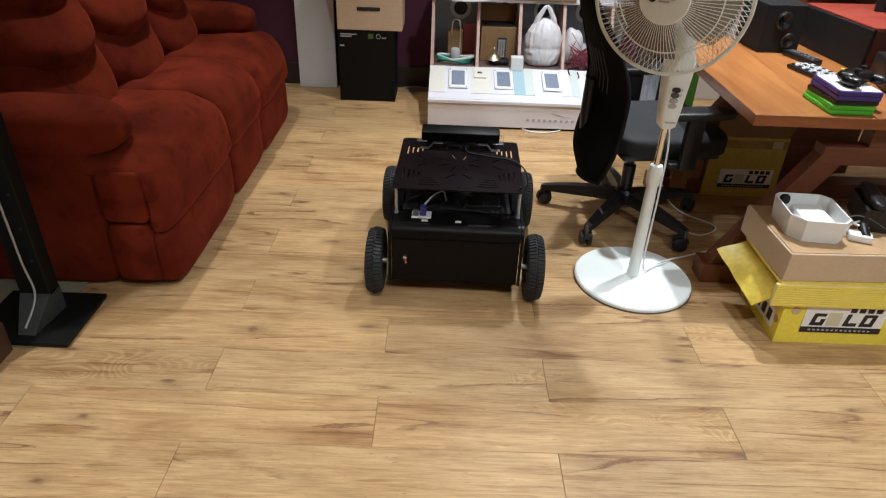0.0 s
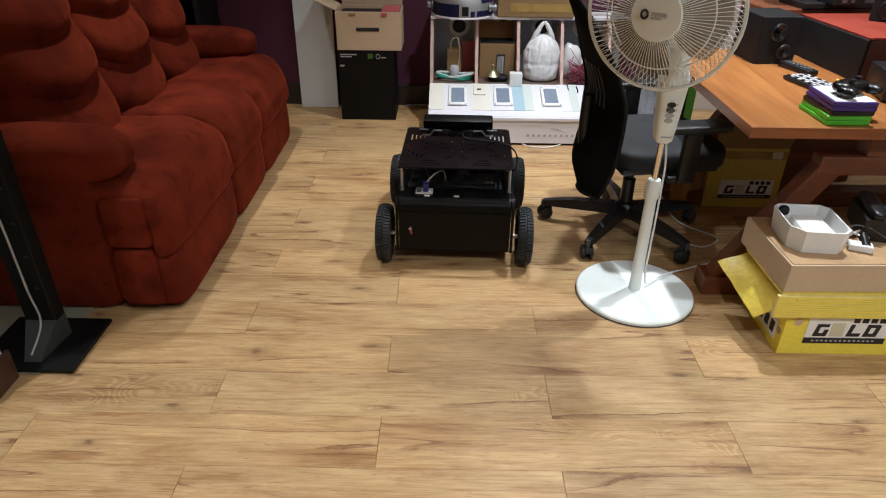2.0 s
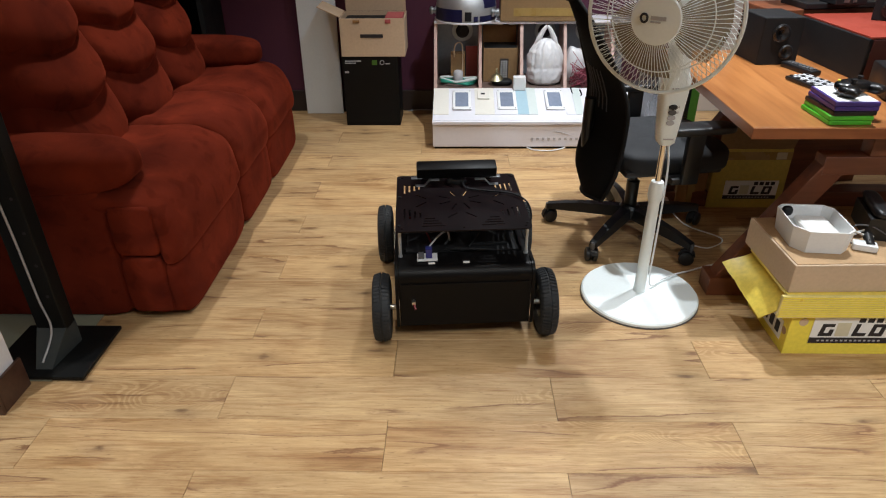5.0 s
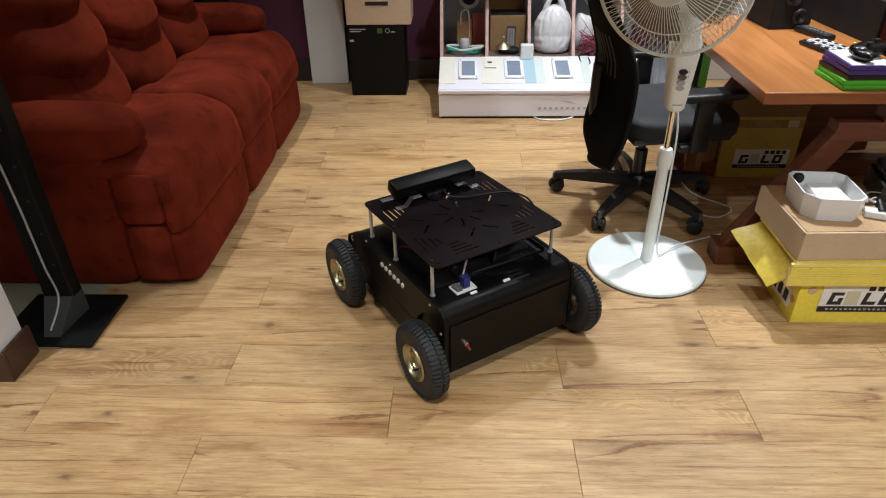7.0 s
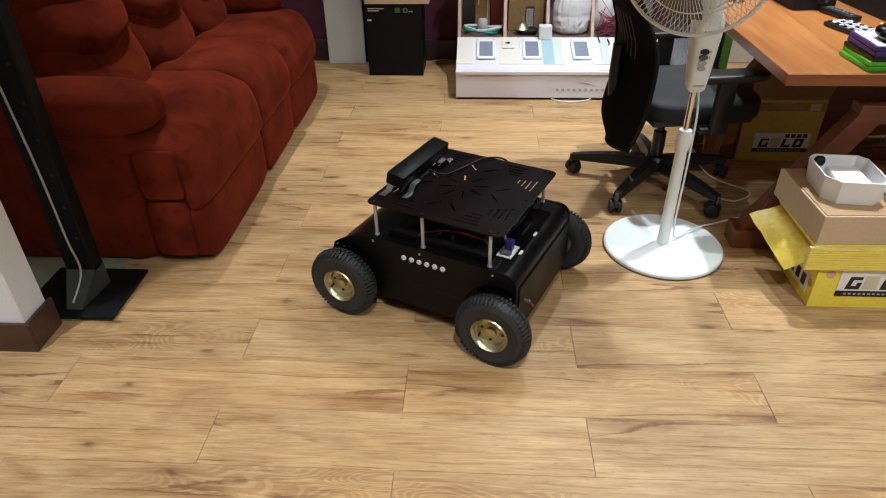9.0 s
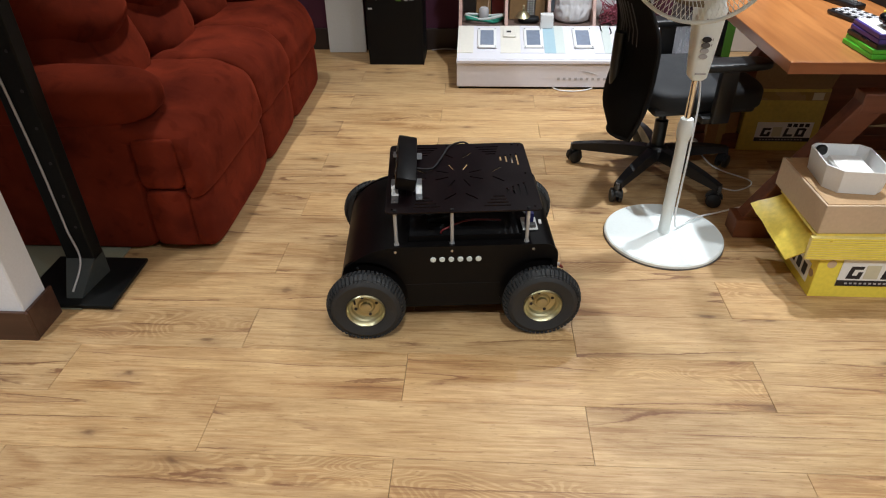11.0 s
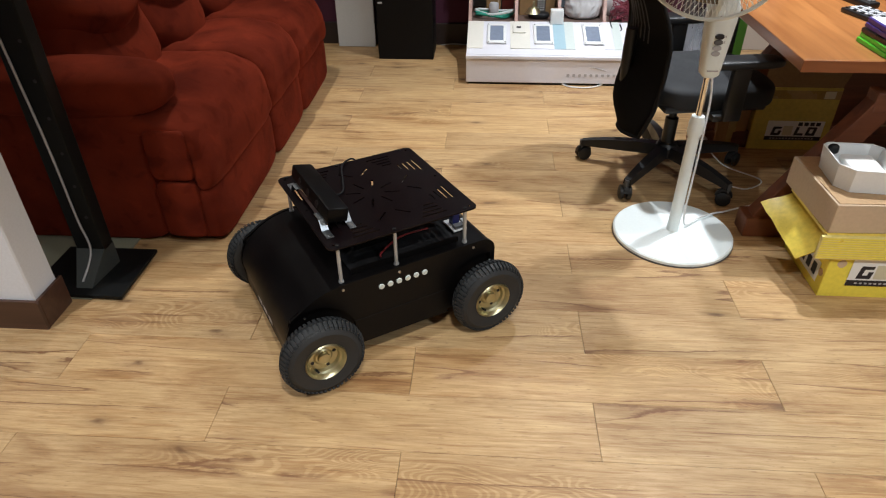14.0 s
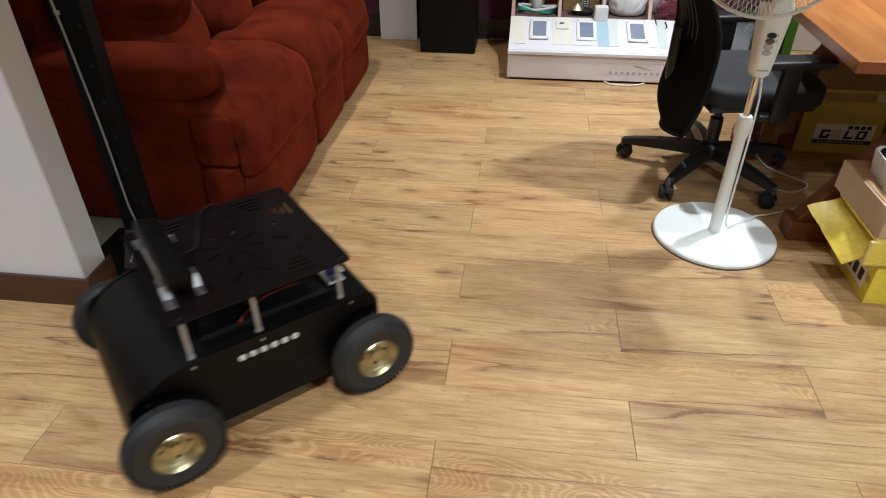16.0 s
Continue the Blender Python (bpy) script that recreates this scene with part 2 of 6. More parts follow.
CARD = surface("cardboard", (0.43, 0.275, 0.145), 0.8, 0, 0.12, 90, 5, 0.1)
CARDTAN = surface("tan_cardboard", (0.55, 0.41, 0.28), 0.78, 0, 0.08, 90, 5, 0.08)
CARDBROWN = surface("brown_cardboard", (0.30, 0.155, 0.055), 0.75, 0, 0.15, 80, 5, 0.08)
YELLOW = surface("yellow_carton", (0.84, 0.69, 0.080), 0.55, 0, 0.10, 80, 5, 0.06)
TAPEPALE = surface("pale_tape", (0.74, 0.62, 0.22), 0.35, 0, 0.12, 60, 12, 0.08)
# tape-covered carton yellow, darkened for the shade under the desk
SHADEDYELLOW = surface("taped_shaded_yellow", (0.55, 0.42, 0.075), 0.45, 0, 0.18, 60, 9, 0.08)
TAPEBROWN = surface("brown_tape", (0.36, 0.235, 0.075), 0.3, 0, 0.15, 60, 10, 0.05)
BOXBROWN = surface("dull_brown_box", (0.25, 0.150, 0.065), 0.7, 0, 0.15, 80, 5, 0.08)
YELLOWIN = surface("yellow_tape", (0.78, 0.60, 0.10), 0.4, 0, 0.2, 60, 12, 0.12)
PAPER = surface("white_print", (0.80, 0.80, 0.78), 0.6, 0, 0.03)
INK = surface("dark_print", (0.016, 0.014, 0.018), 0.6, 0, 0.1)
PALEINK = surface("pale_print", (0.62, 0.58, 0.42), 0.6, 0, 0.05)
GREYINK = surface("grey_print", (0.42, 0.42, 0.44), 0.6, 0, 0.05)
DESKWOOD = long_grain("orange_desk_wood", (0.235, 0.078, 0.020), (0.40, 0.160, 0.048), 0.32, "Y", 0.3)
DESKEDGE = long_grain("desk_edge_wood", (0.20, 0.055, 0.018), (0.33, 0.11, 0.035), 0.38, "X", 0.2)
LEGWOOD = long_grain("dark_red_wood", (0.115, 0.032, 0.014), (0.20, 0.065, 0.028), 0.42, "X", 0.1)
GREENPL = surface("green_case", (0.085, 0.50, 0.03), 0.35, 0, 0.08)
PURPLEPL = surface("violet_case", (0.05, 0.025, 0.20), 0.35, 0, 0.1)
# the case's red with the shade on its front put into the colour
REDSHADED = surface("shaded_red_panel", (0.060, 0.014, 0.011), 0.45, 0, 0.1)
REDPANEL = surface("red_panel", (0.25, 0.037, 0.022), 0.4, 0, 0.06)
WALLBOARD = surface("white_board", (0.74, 0.79, 0.84), 0.5, 0, 0.04, 100, 3, 0.03)
DISPWHITE = surface("display_white", (0.72, 0.715, 0.77), 0.4, 0, 0.03)
SHELFDARK = surface("dark_shelf_board", (0.13, 0.085, 0.070), 0.55, 0, 0.15)
CREAM = surface("cream_panel", (0.74, 0.715, 0.65), 0.45, 0, 0.04)
BLUEGREY = surface("blue_grey_panel", (0.36, 0.52, 0.60), 0.45, 0, 0.04)
PALEGREEN = surface("grey_green_panel", (0.60, 0.66, 0.64), 0.45, 0, 0.04)
PINKWOOD = long_grain("pale_pink_wood", (0.42, 0.26, 0.22), (0.58, 0.40, 0.35), 0.55, "Z")
GREYPANEL = surface("grey_inside", (0.30, 0.35, 0.41), 0.6, 0, 0.1)
SCREEN = surface("tablet_glass", (0.20, 0.24, 0.32), 0.12, 0, 0.15, 40, 3, 0.0)
MESHBLACK = surface("mesh_black", (0.014, 0.0135, 0.0135), 0.85, 0, 0.3, 300, 8, 0.2, spec=0.15)
SEATBLACK = surface("seat_fabric", (0.013, 0.0135, 0.0155), 0.85, 0, 0.25, 400, 8, 0.25)
BLUEPAINT = surface("dark_blue", (0.022, 0.024, 0.10), 0.35, 0, 0.1)
DOMESILVER = brushed("dome_silver", (0.52, 0.54, 0.56), 0.56)
BAGWHITE = surface("plastic_bag", (0.72, 0.72, 0.74), 0.35, 0, 0.06, 40, 8, 0.1)
TEAL = surface("teal_cord", (0.02, 0.28, 0.20), 0.5, 0, 0.15)
REDCORD = surface("crimson_wire", (0.24, 0.04, 0.065), 0.5, 0, 0.3)
REDTHING = surface("red_book", (0.42, 0.085, 0.085), 0.5, 0, 0.1)
MATBEIGE = surface("beige_mat", (0.22, 0.22, 0.16), 0.85, 0, 0.1, 200, 6, 0.15)
GREENGLOW = surface("green_print", (0.05, 0.14, 0.015), 0.5, 0, 0.1)
REDPLUG = surface("red_plug", (0.20, 0.02, 0.022), 0.4, 0, 0.1)
BLUEPLUG = surface("blue_plug", (0.02, 0.025, 0.16), 0.4, 0, 0.1)
CARTONBLACK = surface("black_carton", (0.0035, 0.0035, 0.004), 0.5, 0, 0.1, 90, 6, 0.02, spec=0.2)


# ---- mesh helpers ----
def part(name, bm, material, parent, label="", smooth=None, m=None):
    """Links a bmesh as one mesh object under a thing or a part."""
    me = bpy.data.meshes.new(name)
    bmesh.ops.recalc_face_normals(bm, faces=bm.faces)
    bm.to_mesh(me)
    bm.free()
    if smooth is not None:
        me.polygons.foreach_set("use_smooth", [True] * len(me.polygons))
        if smooth < 180:
            me.set_sharp_from_angle(angle=radians(smooth))
    me.materials.append(material)
    ob = new(name, me)
    if parent:
        ob.parent = parent
    if m is not None:
        ob.matrix_basis = m
    if label:
        tagged(ob, label)
    return ob


def thing(name, m, label, category, group="", kind=""):
    return place(new(name), m, label, category, group, kind)


def place(ob, m, label, category, group="", kind=""):
    ob.matrix_basis = m
    return tagged(ob, label, category, group, kind)


def box(bm, x0, x1, y0, y1, z0, z1, bevel=0.0, seg=2, m=None):
    made = bmesh.ops.create_cube(bm, size=1.0)
    vs = made["verts"]
    bmesh.ops.scale(bm, vec=(x1 - x0, y1 - y0, z1 - z0), verts=vs)
    bmesh.ops.translate(bm, vec=((x0 + x1) / 2, (y0 + y1) / 2, (z0 + z1) / 2), verts=vs)
    if m is not None:
        bmesh.ops.transform(bm, matrix=m, verts=vs)
    if bevel > 0:
        edges = list({e for v in vs for e in v.link_edges})
        bmesh.ops.bevel(bm, geom=edges, offset=bevel, segments=seg, affect="EDGES", profile=0.5)
    return bm


def boxed(*a, **k):
    return box(bmesh.new(), *a, **k)


def lathe(bm, profile, n=32, m=None, closed=False):
    """Turns (radius, height) points about z."""
    rings = []
    for r, z in profile:
        if r < 1e-6:
            rings.append([bm.verts.new((0, 0, z))])
        else:
            rings.append([bm.verts.new((r * math.cos(2 * math.pi * i / n), r * math.sin(2 * math.pi * i / n), z)) for i in range(n)])
    pairs = list(zip(rings, rings[1:])) + ([(rings[-1], rings[0])] if closed else [])
    for a, b in pairs:
        for i in range(n):
            j = (i + 1) % n
            if len(a) == 1 and len(b) == 1:
                continue
            if len(a) == 1:
                bm.faces.new((a[0], b[i], b[j]))
            elif len(b) == 1:
                bm.faces.new((a[i], a[j], b[0]))
            else:
                bm.faces.new((a[i], a[j], b[j], b[i]))
    if m is not None:
        bmesh.ops.transform(bm, matrix=m, verts=[v for ring in rings for v in ring])
    return bm


def tube(bm, pts, r, n=6, closed=False):
    """A round wire along points."""
    pts = [Vector(p) for p in pts]
    rings, count = [], len(pts)
    side = None
    for i, p in enumerate(pts):
        a = pts[i - 1] if (i or closed) else p
        b = pts[(i + 1) % count] if (i < count - 1 or closed) else p
        d = (b - a).normalized()
        if side is None:
            side = d.orthogonal().normalized()
        else:
            side = (side - d * side.dot(d))
            side = side.normalized() if side.length > 1e-6 else d.orthogonal().normalized()
        up = d.cross(side)
        rr = r[i] if isinstance(r, (list, tuple)) else r
        rings.append([bm.verts.new(p + rr * (math.cos(2 * math.pi * k / n) * side + math.sin(2 * math.pi * k / n) * up)) for k in range(n)])
    pairs = list(zip(rings, rings[1:])) + ([(rings[-1], rings[0])] if closed else [])
    for a, b in pairs:
        for k in range(n):
            bm.faces.new((a[k], a[(k + 1) % n], b[(k + 1) % n], b[k]))
    if not closed:
        bm.faces.new(rings[0])
        bm.faces.new(rings[-1])
    return bm


def smooth_path(pts, steps=6):
    """Catmull-Rom through the points."""
    pts = [Vector(p) for p in pts]
    out = []
    for i in range(len(pts) - 1):
        p0, p1, p2, p3 = pts[max(i - 1, 0)], pts[i], pts[i + 1], pts[min(i + 2, len(pts) - 1)]
        for k in range(steps):
            t = k / steps
            out.append(0.5 * ((2 * p1) + (p2 - p0) * t + (2 * p0 - 5 * p1 + 4 * p2 - p3) * t * t + (3 * p1 - p0 - 3 * p2 + p3) * t ** 3))
    return out + [pts[-1]]


def prism(bm, outline, y0, y1):
    """A closed (x, z) outline pushed along y."""
    a = [bm.verts.new((x, y0, z)) for x, z in outline]
    b = [bm.verts.new((x, y1, z)) for x, z in outline]
    n = len(outline)
    for i in range(n):
        bm.faces.new((a[i], a[(i + 1) % n], b[(i + 1) % n], b[i]))
    bm.faces.new(a)
    bm.faces.new(list(reversed(b)))
    return bm


def puff(bm, cx, cy, cz, sx, sy, sz, e=0.5, n=28, m=None, wrinkle=0.0, seed=0.0):
    """A soft cushion: a rounded block with half sizes sx, sy, sz; e: 1 a ball, small a block."""
    pw = lambda v, p: math.copysign(abs(v) ** p, v)
    rows = []
    for i in range(n // 2 + 1):
        th = math.pi * i / (n // 2) - math.pi / 2
        ring = []
        for j in range(n):
            ph = 2 * math.pi * j / n
            x, y, z = pw(math.cos(th), e) * pw(math.cos(ph), e), pw(math.cos(th), e) * pw(math.sin(ph), e), pw(math.sin(th), e)
            p = Vector((x * sx, y * sy, z * sz))
            if wrinkle:
                w = noise.noise(Vector((p.x * 14 + seed, p.y * 9, p.z * 9))) + 0.5 * noise.noise(Vector((p.x * 30, p.y * 22 + seed, p.z * 26)))
                p *= 1 + wrinkle * w
            p += Vector((cx, cy, cz))
            ring.append(bm.verts.new(m @ p if m else p))
            if i in (0, n // 2):
                break
        rows.append(ring)
    for a, b in zip(rows, rows[1:]):
        for j in range(n):
            k = (j + 1) % n
            if len(a) == 1:
                bm.faces.new((a[0], b[j], b[k]))
            elif len(b) == 1:
                bm.faces.new((a[j], a[k], b[0]))
            else:
                bm.faces.new((a[j], a[k], b[k], b[j]))
    return bm


def solo(name, bm, material, m, label, category, group="", kind="", smooth=None):
    ob = part(name, bm, material, None, "", smooth)
    return place(ob, m, label, category, group, kind)


def bar(name, parent, material, x0, x1, y0, y1, z0, z1, label="", bevel=0.0):
    return part(name, boxed(x0, x1, y0, y1, z0, z1, bevel), material, parent, label)


# ---- the room ----
def build_room():
    walls = [
        ("wall_back", PURPLE, (-3.6, 1.45, 4.14, 4.29), "dark purple painted plaster wall behind the display"),
        ("wall_back_pale", BEIGE, (1.45, 3.35, 4.10, 4.29), "pale beige painted wall behind the desk"),
        ("wall_left", PURPLE, (-3.75, -3.6, -2.65, 4.29), "dark purple painted side wall"),
        ("wall_right", BEIGE, (3.2, 3.35, -2.65, 4.10), "pale beige painted side wall"),
        ("wall_behind", BEIGE, (-3.6, 3.2, -2.65, -2.5), "pale beige painted wall"),
        ("wall_partition", OFFWHITE, (-3.6, -1.328, 1.338, 1.448), "short white partition wall ending beside the sofa"),
    ]
    for name, mat, (x0, x1, y0, y1), label in walls:
        solo(name, boxed(x0, x1, y0, y1, 0, CEIL, 0.004, 1), mat, pose(0, 0, 0), label, "wall", kind="structure")
    solo("ceiling", boxed(-3.6, 3.2, -2.5, 4.14, CEIL, CEIL + 0.1), CEILING, pose(0, 0, 0), "plain white painted ceiling", "ceiling", kind="structure")
    solo("baseboard_back", boxed(-3.59, 1.44, 4.122, 4.14, 0, 0.135, 0.004), DARKSKIRT, pose(0, 0, 0), "dark skirting board along the purple wall", "baseboard", kind="structure")
    bm = bmesh.new()
    prism(bm, [(-3.59, 0), (-1.316, 0), (-1.316, 0.098), (-1.322, 0.104), (-3.59, 0.104)], 1.326, 1.336)
    box(bm, -1.326, -1.316, 1.338, 1.46, 0, 0.104, 0.002)
    solo("baseboard_partition", bm, BROWNSKIRT, pose(0, 0, 0), "dark brown wooden skirting board round the partition", "baseboard", kind="structure")
    # assumed fittings, one rim at each unseen lamp
    for x, y, *_ in LAMPS:
        ob = thing("ceiling_spot", pose(x, y, CEIL), "assumed round white ceiling spotlight, out of view", "ceiling light", "ceiling spotlights")
        part("rim", lathe(bmesh.new(), [(0.058, -0.004), (0.058, -0.012), (0.075, -0.012), (0.078, -0.001), (0.058, -0.001)], 24), WHITEPL, ob, smooth=40)


PLANK_L, PLANK_W, ROW_Y = 0.968, 0.184, 1.135


def build_floor():
    """Planks in a half-bond, every joint open by a hair, over a dark underlay."""
    floor = solo("floor", boxed(-3.6, 3.2, -2.5, 4.14, -0.06, -0.008), DARKSKIRT, pose(0, 0, 0), "oak-look vinyl plank floor in half bond", "floor", kind="structure")
    kept = {}

    def plank(w, l):
        key = (round(w, 3), round(l, 3))
        if key not in kept:
            bm = boxed(-l / 2 + 0.0005, l / 2 - 0.0005, -w / 2 + 0.0004, w / 2 - 0.0004, -0.008, 0.0, 0.0006, 1)
            me = bpy.data.meshes.new("plank")
            bm.to_mesh(me)
            bm.free()
            me.materials.append(OAK)
            kept[key] = me
        return kept[key]

    row = -20
    while ROW_Y + row * PLANK_W < 4.13:
        y0 = max(ROW_Y + row * PLANK_W, -2.5)
        y1 = min(ROW_Y + (row + 1) * PLANK_W, 4.14)
        row += 1
        if y1 - y0 < 0.02:
            continue
        start = (-0.212 if (row - 1) % 2 == 0 else 0.268) - 4 * PLANK_L
        for k in range(9):
            x0, x1 = max(start + k * PLANK_L, -3.6), min(start + (k + 1) * PLANK_L, 3.2)
            if x1 - x0 < 0.03:
                continue
            ob = new("plank", plank(y1 - y0, x1 - x0))
            ob.parent = floor
            ob.location = ((x0 + x1) / 2, (y0 + y1) / 2, 0.0)


# ---- the four-wheeled robot; x is its front ----
WHEEL_R = 0.112
WHEELS = [(0.280, 0.268, 1), (-0.226, 0.268, 1), (0.280, -0.268, -1), (-0.226, -0.268, -1)]


def body_outline(inset=0.0, arches=False):
    """The side view of the shell: a small round at the rear, a long one in front."""
    pts = [(-0.272 + inset, 0.062 + inset)]
    pts += [(-0.232 - (0.040 - inset) * math.cos(a), 0.237 + (0.040 - inset) * math.sin(a)) for a in [i * math.pi / 16 for i in range(9)]]
    pts += [(0.175 + (0.185 - inset) * math.sin(a), 0.132 + (0.145 - inset) * math.cos(a)) for a in [i * math.pi / 28 for i in range(15)]]
    pts += [(0.348 - inset, 0.062 + inset)]
    if arches:
        for cx in (0.280, -0.226):
            arc = [(cx + 0.118 * math.cos(t), 0.112 + 0.118 * math.sin(t)) for t in [math.radians(-24 + i * 228 / 16) for i in range(17)]]
            pts += [p for p in arc if -0.27 < p[0] < 0.345 and p[1] > 0.062]
    return pts


def build_wheel():
    turn = pose(0, 0, 0, -90)
    bm = bmesh.new()
    hw = 0.027
    lathe(bm, [(0.051, -hw + 0.006), (0.060, -hw), (0.088, -hw - 0.002), (0.100, -hw + 0.004), (0.1065, -hw + 0.012), (0.1085, 0), (0.1065, hw - 0.012), (0.100, hw - 0.004),
               (0.092, hw + 0.001), (0.088, hw + 0.0025), (0.084, hw + 0.001), (0.060, hw), (0.051, hw - 0.006)], 56, turn, closed=True)
    lugs = bmesh.new()
    for i in range(54):
        a = 2 * math.pi * i / 54
        for side, off in ((1, 0.0), (-1, math.pi / 54)):
            m = pose(0, 0, 0, 0, math.degrees(a + off), 0) @ pose(0.1085, side * 0.0125, 0, 0, 0, side * 18)
            box(lugs, -0.0045, 0.0026, -0.0105, 0.0105, -0.0040, 0.0040, 0, m=m)
            m = pose(0, 0, 0, 0, math.degrees(a + off), 0) @ pose(0.1042, side * 0.0232, 0, 0, 0, side * 42)
            box(lugs, -0.003, 0.0010, -0.0036, 0.0036, -0.0032, 0.0032, 0, m=m)
    tyre = part("wheel", bm, RUBBER, None, "black pneumatic tyre with block tread", smooth=40)
    tagged(part("tread", lugs, RUBBER, tyre), kind="stuff")
    bm = lathe(bmesh.new(), [(0.053, hw - 0.010), (0.0565, hw - 0.001), (0.054, hw + 0.003), (0.050, hw - 0.001), (0.047, hw - 0.010), (0.042, hw - 0.014), (0.039, hw - 0.023), (0.026, hw - 0.025),
                              (0.021, hw - 0.021), (0.0, hw - 0.021)], 40, turn)
    part("rim", bm, GOLD, tyre, "brass-coloured pressed steel rim", smooth=30)
    bm = lathe(bmesh.new(), [(0.017, hw - 0.031), (0.016, hw - 0.012), (0.012, hw - 0.010), (0.0, hw - 0.010)], 20, turn)
    part("hub", bm, GOLD, tyre, smooth=30)
    for k in range(4):
        a = math.radians(45 + 90 * k)
        m = pose(0.032 * math.cos(a), 0, 0.032 * math.sin(a)) @ turn
        bm = lathe(bmesh.new(), [(0.0048, hw - 0.030), (0.0048, hw - 0.0225), (0.0, hw - 0.0222)], 8, m)
        part("rim_hole", bm, INK, tyre)
    bm = tube(bmesh.new(), [(0.041, hw - 0.022, 0.008), (0.036, hw - 0.004, 0.007)], 0.003, 8)
    part("valve", bm, MATTBLACK, tyre)
    bm = lathe(bmesh.new(), [(0.054, -hw + 0.004), (0.046, -hw + 0.012), (0.02, -hw + 0.016), (0.0, -hw + 0.016)], 32, turn)
    part("inner_disc", bm, STEEL, tyre, smooth=40)
    return tyre


def top_plate():
    """The slotted deck, its slots cut right through."""
    bm = boxed(-0.219, 0.212, -0.214, 0.214, 0.381, 0.385)
    edges = [e for e in bm.edges if abs(e.verts[0].co.z - e.verts[1].co.z) > 0.001]
    bmesh.ops.bevel(bm, geom=edges, offset=0.018, segments=5, affect="EDGES", profile=0.5)
    plate = part("top_plate", bm, BLACKPLATE, None, "slotted black anodised deck plate")
    cut = bmesh.new()

    def slot(x, y, length, deg, w=0.0056):
        box(cut, -length / 2, length / 2, -w / 2, w / 2, 0.37, 0.40, m=pose(x, y, 0, 0, 0, deg))

    for fore in (1, -1):
        for side in (1, -1):
            for k in range(4):
                slot(fore * (0.186 - 0.017 * k), side * (0.095 + 0.003 * k), 0.074 - 0.014 * k, 90)
                slot(fore * (0.098 + 0.003 * k), side * (0.186 - 0.017 * k), 0.074 - 0.014 * k, 0)
            slot(fore * 0.115, side * 0.030, 0.046, fore * side * 45)
            slot(fore * 0.030, side * 0.130, 0.046, fore * side * 45)
    for k in range(8):
        a = math.radians(22.5 + 45 * k)
        slot(0.055 * math.cos(a), 0.055 * math.sin(a), 0.042, math.degrees(a), 0.0050)
    for x in (-0.2, 0.193):
        for y in (-0.195, 0.0, 0.195):
            lathe(cut, [(0.0, 0.37), (0.004, 0.37), (0.004, 0.40), (0.0, 0.40)], 8, pose(x, y, 0))
    me = bpy.data.meshes.new("cut")
    bmesh.ops.recalc_face_normals(cut, faces=cut.faces)
    cut.to_mesh(me)
    cut.free()
    tool = new("cut", me)
    mod = plate.modifiers.new("slots", "BOOLEAN")
    mod.object, mod.operation, mod.solver, mod.use_self = tool, "DIFFERENCE", "EXACT", True
    bpy.context.view_layer.update()
    done = bpy.data.meshes.new_from_object(plate.evaluated_get(bpy.context.evaluated_depsgraph_get()))
    plate.modifiers.clear()
    plate.data = done
    bpy.data.objects.remove(tool)
    return plate


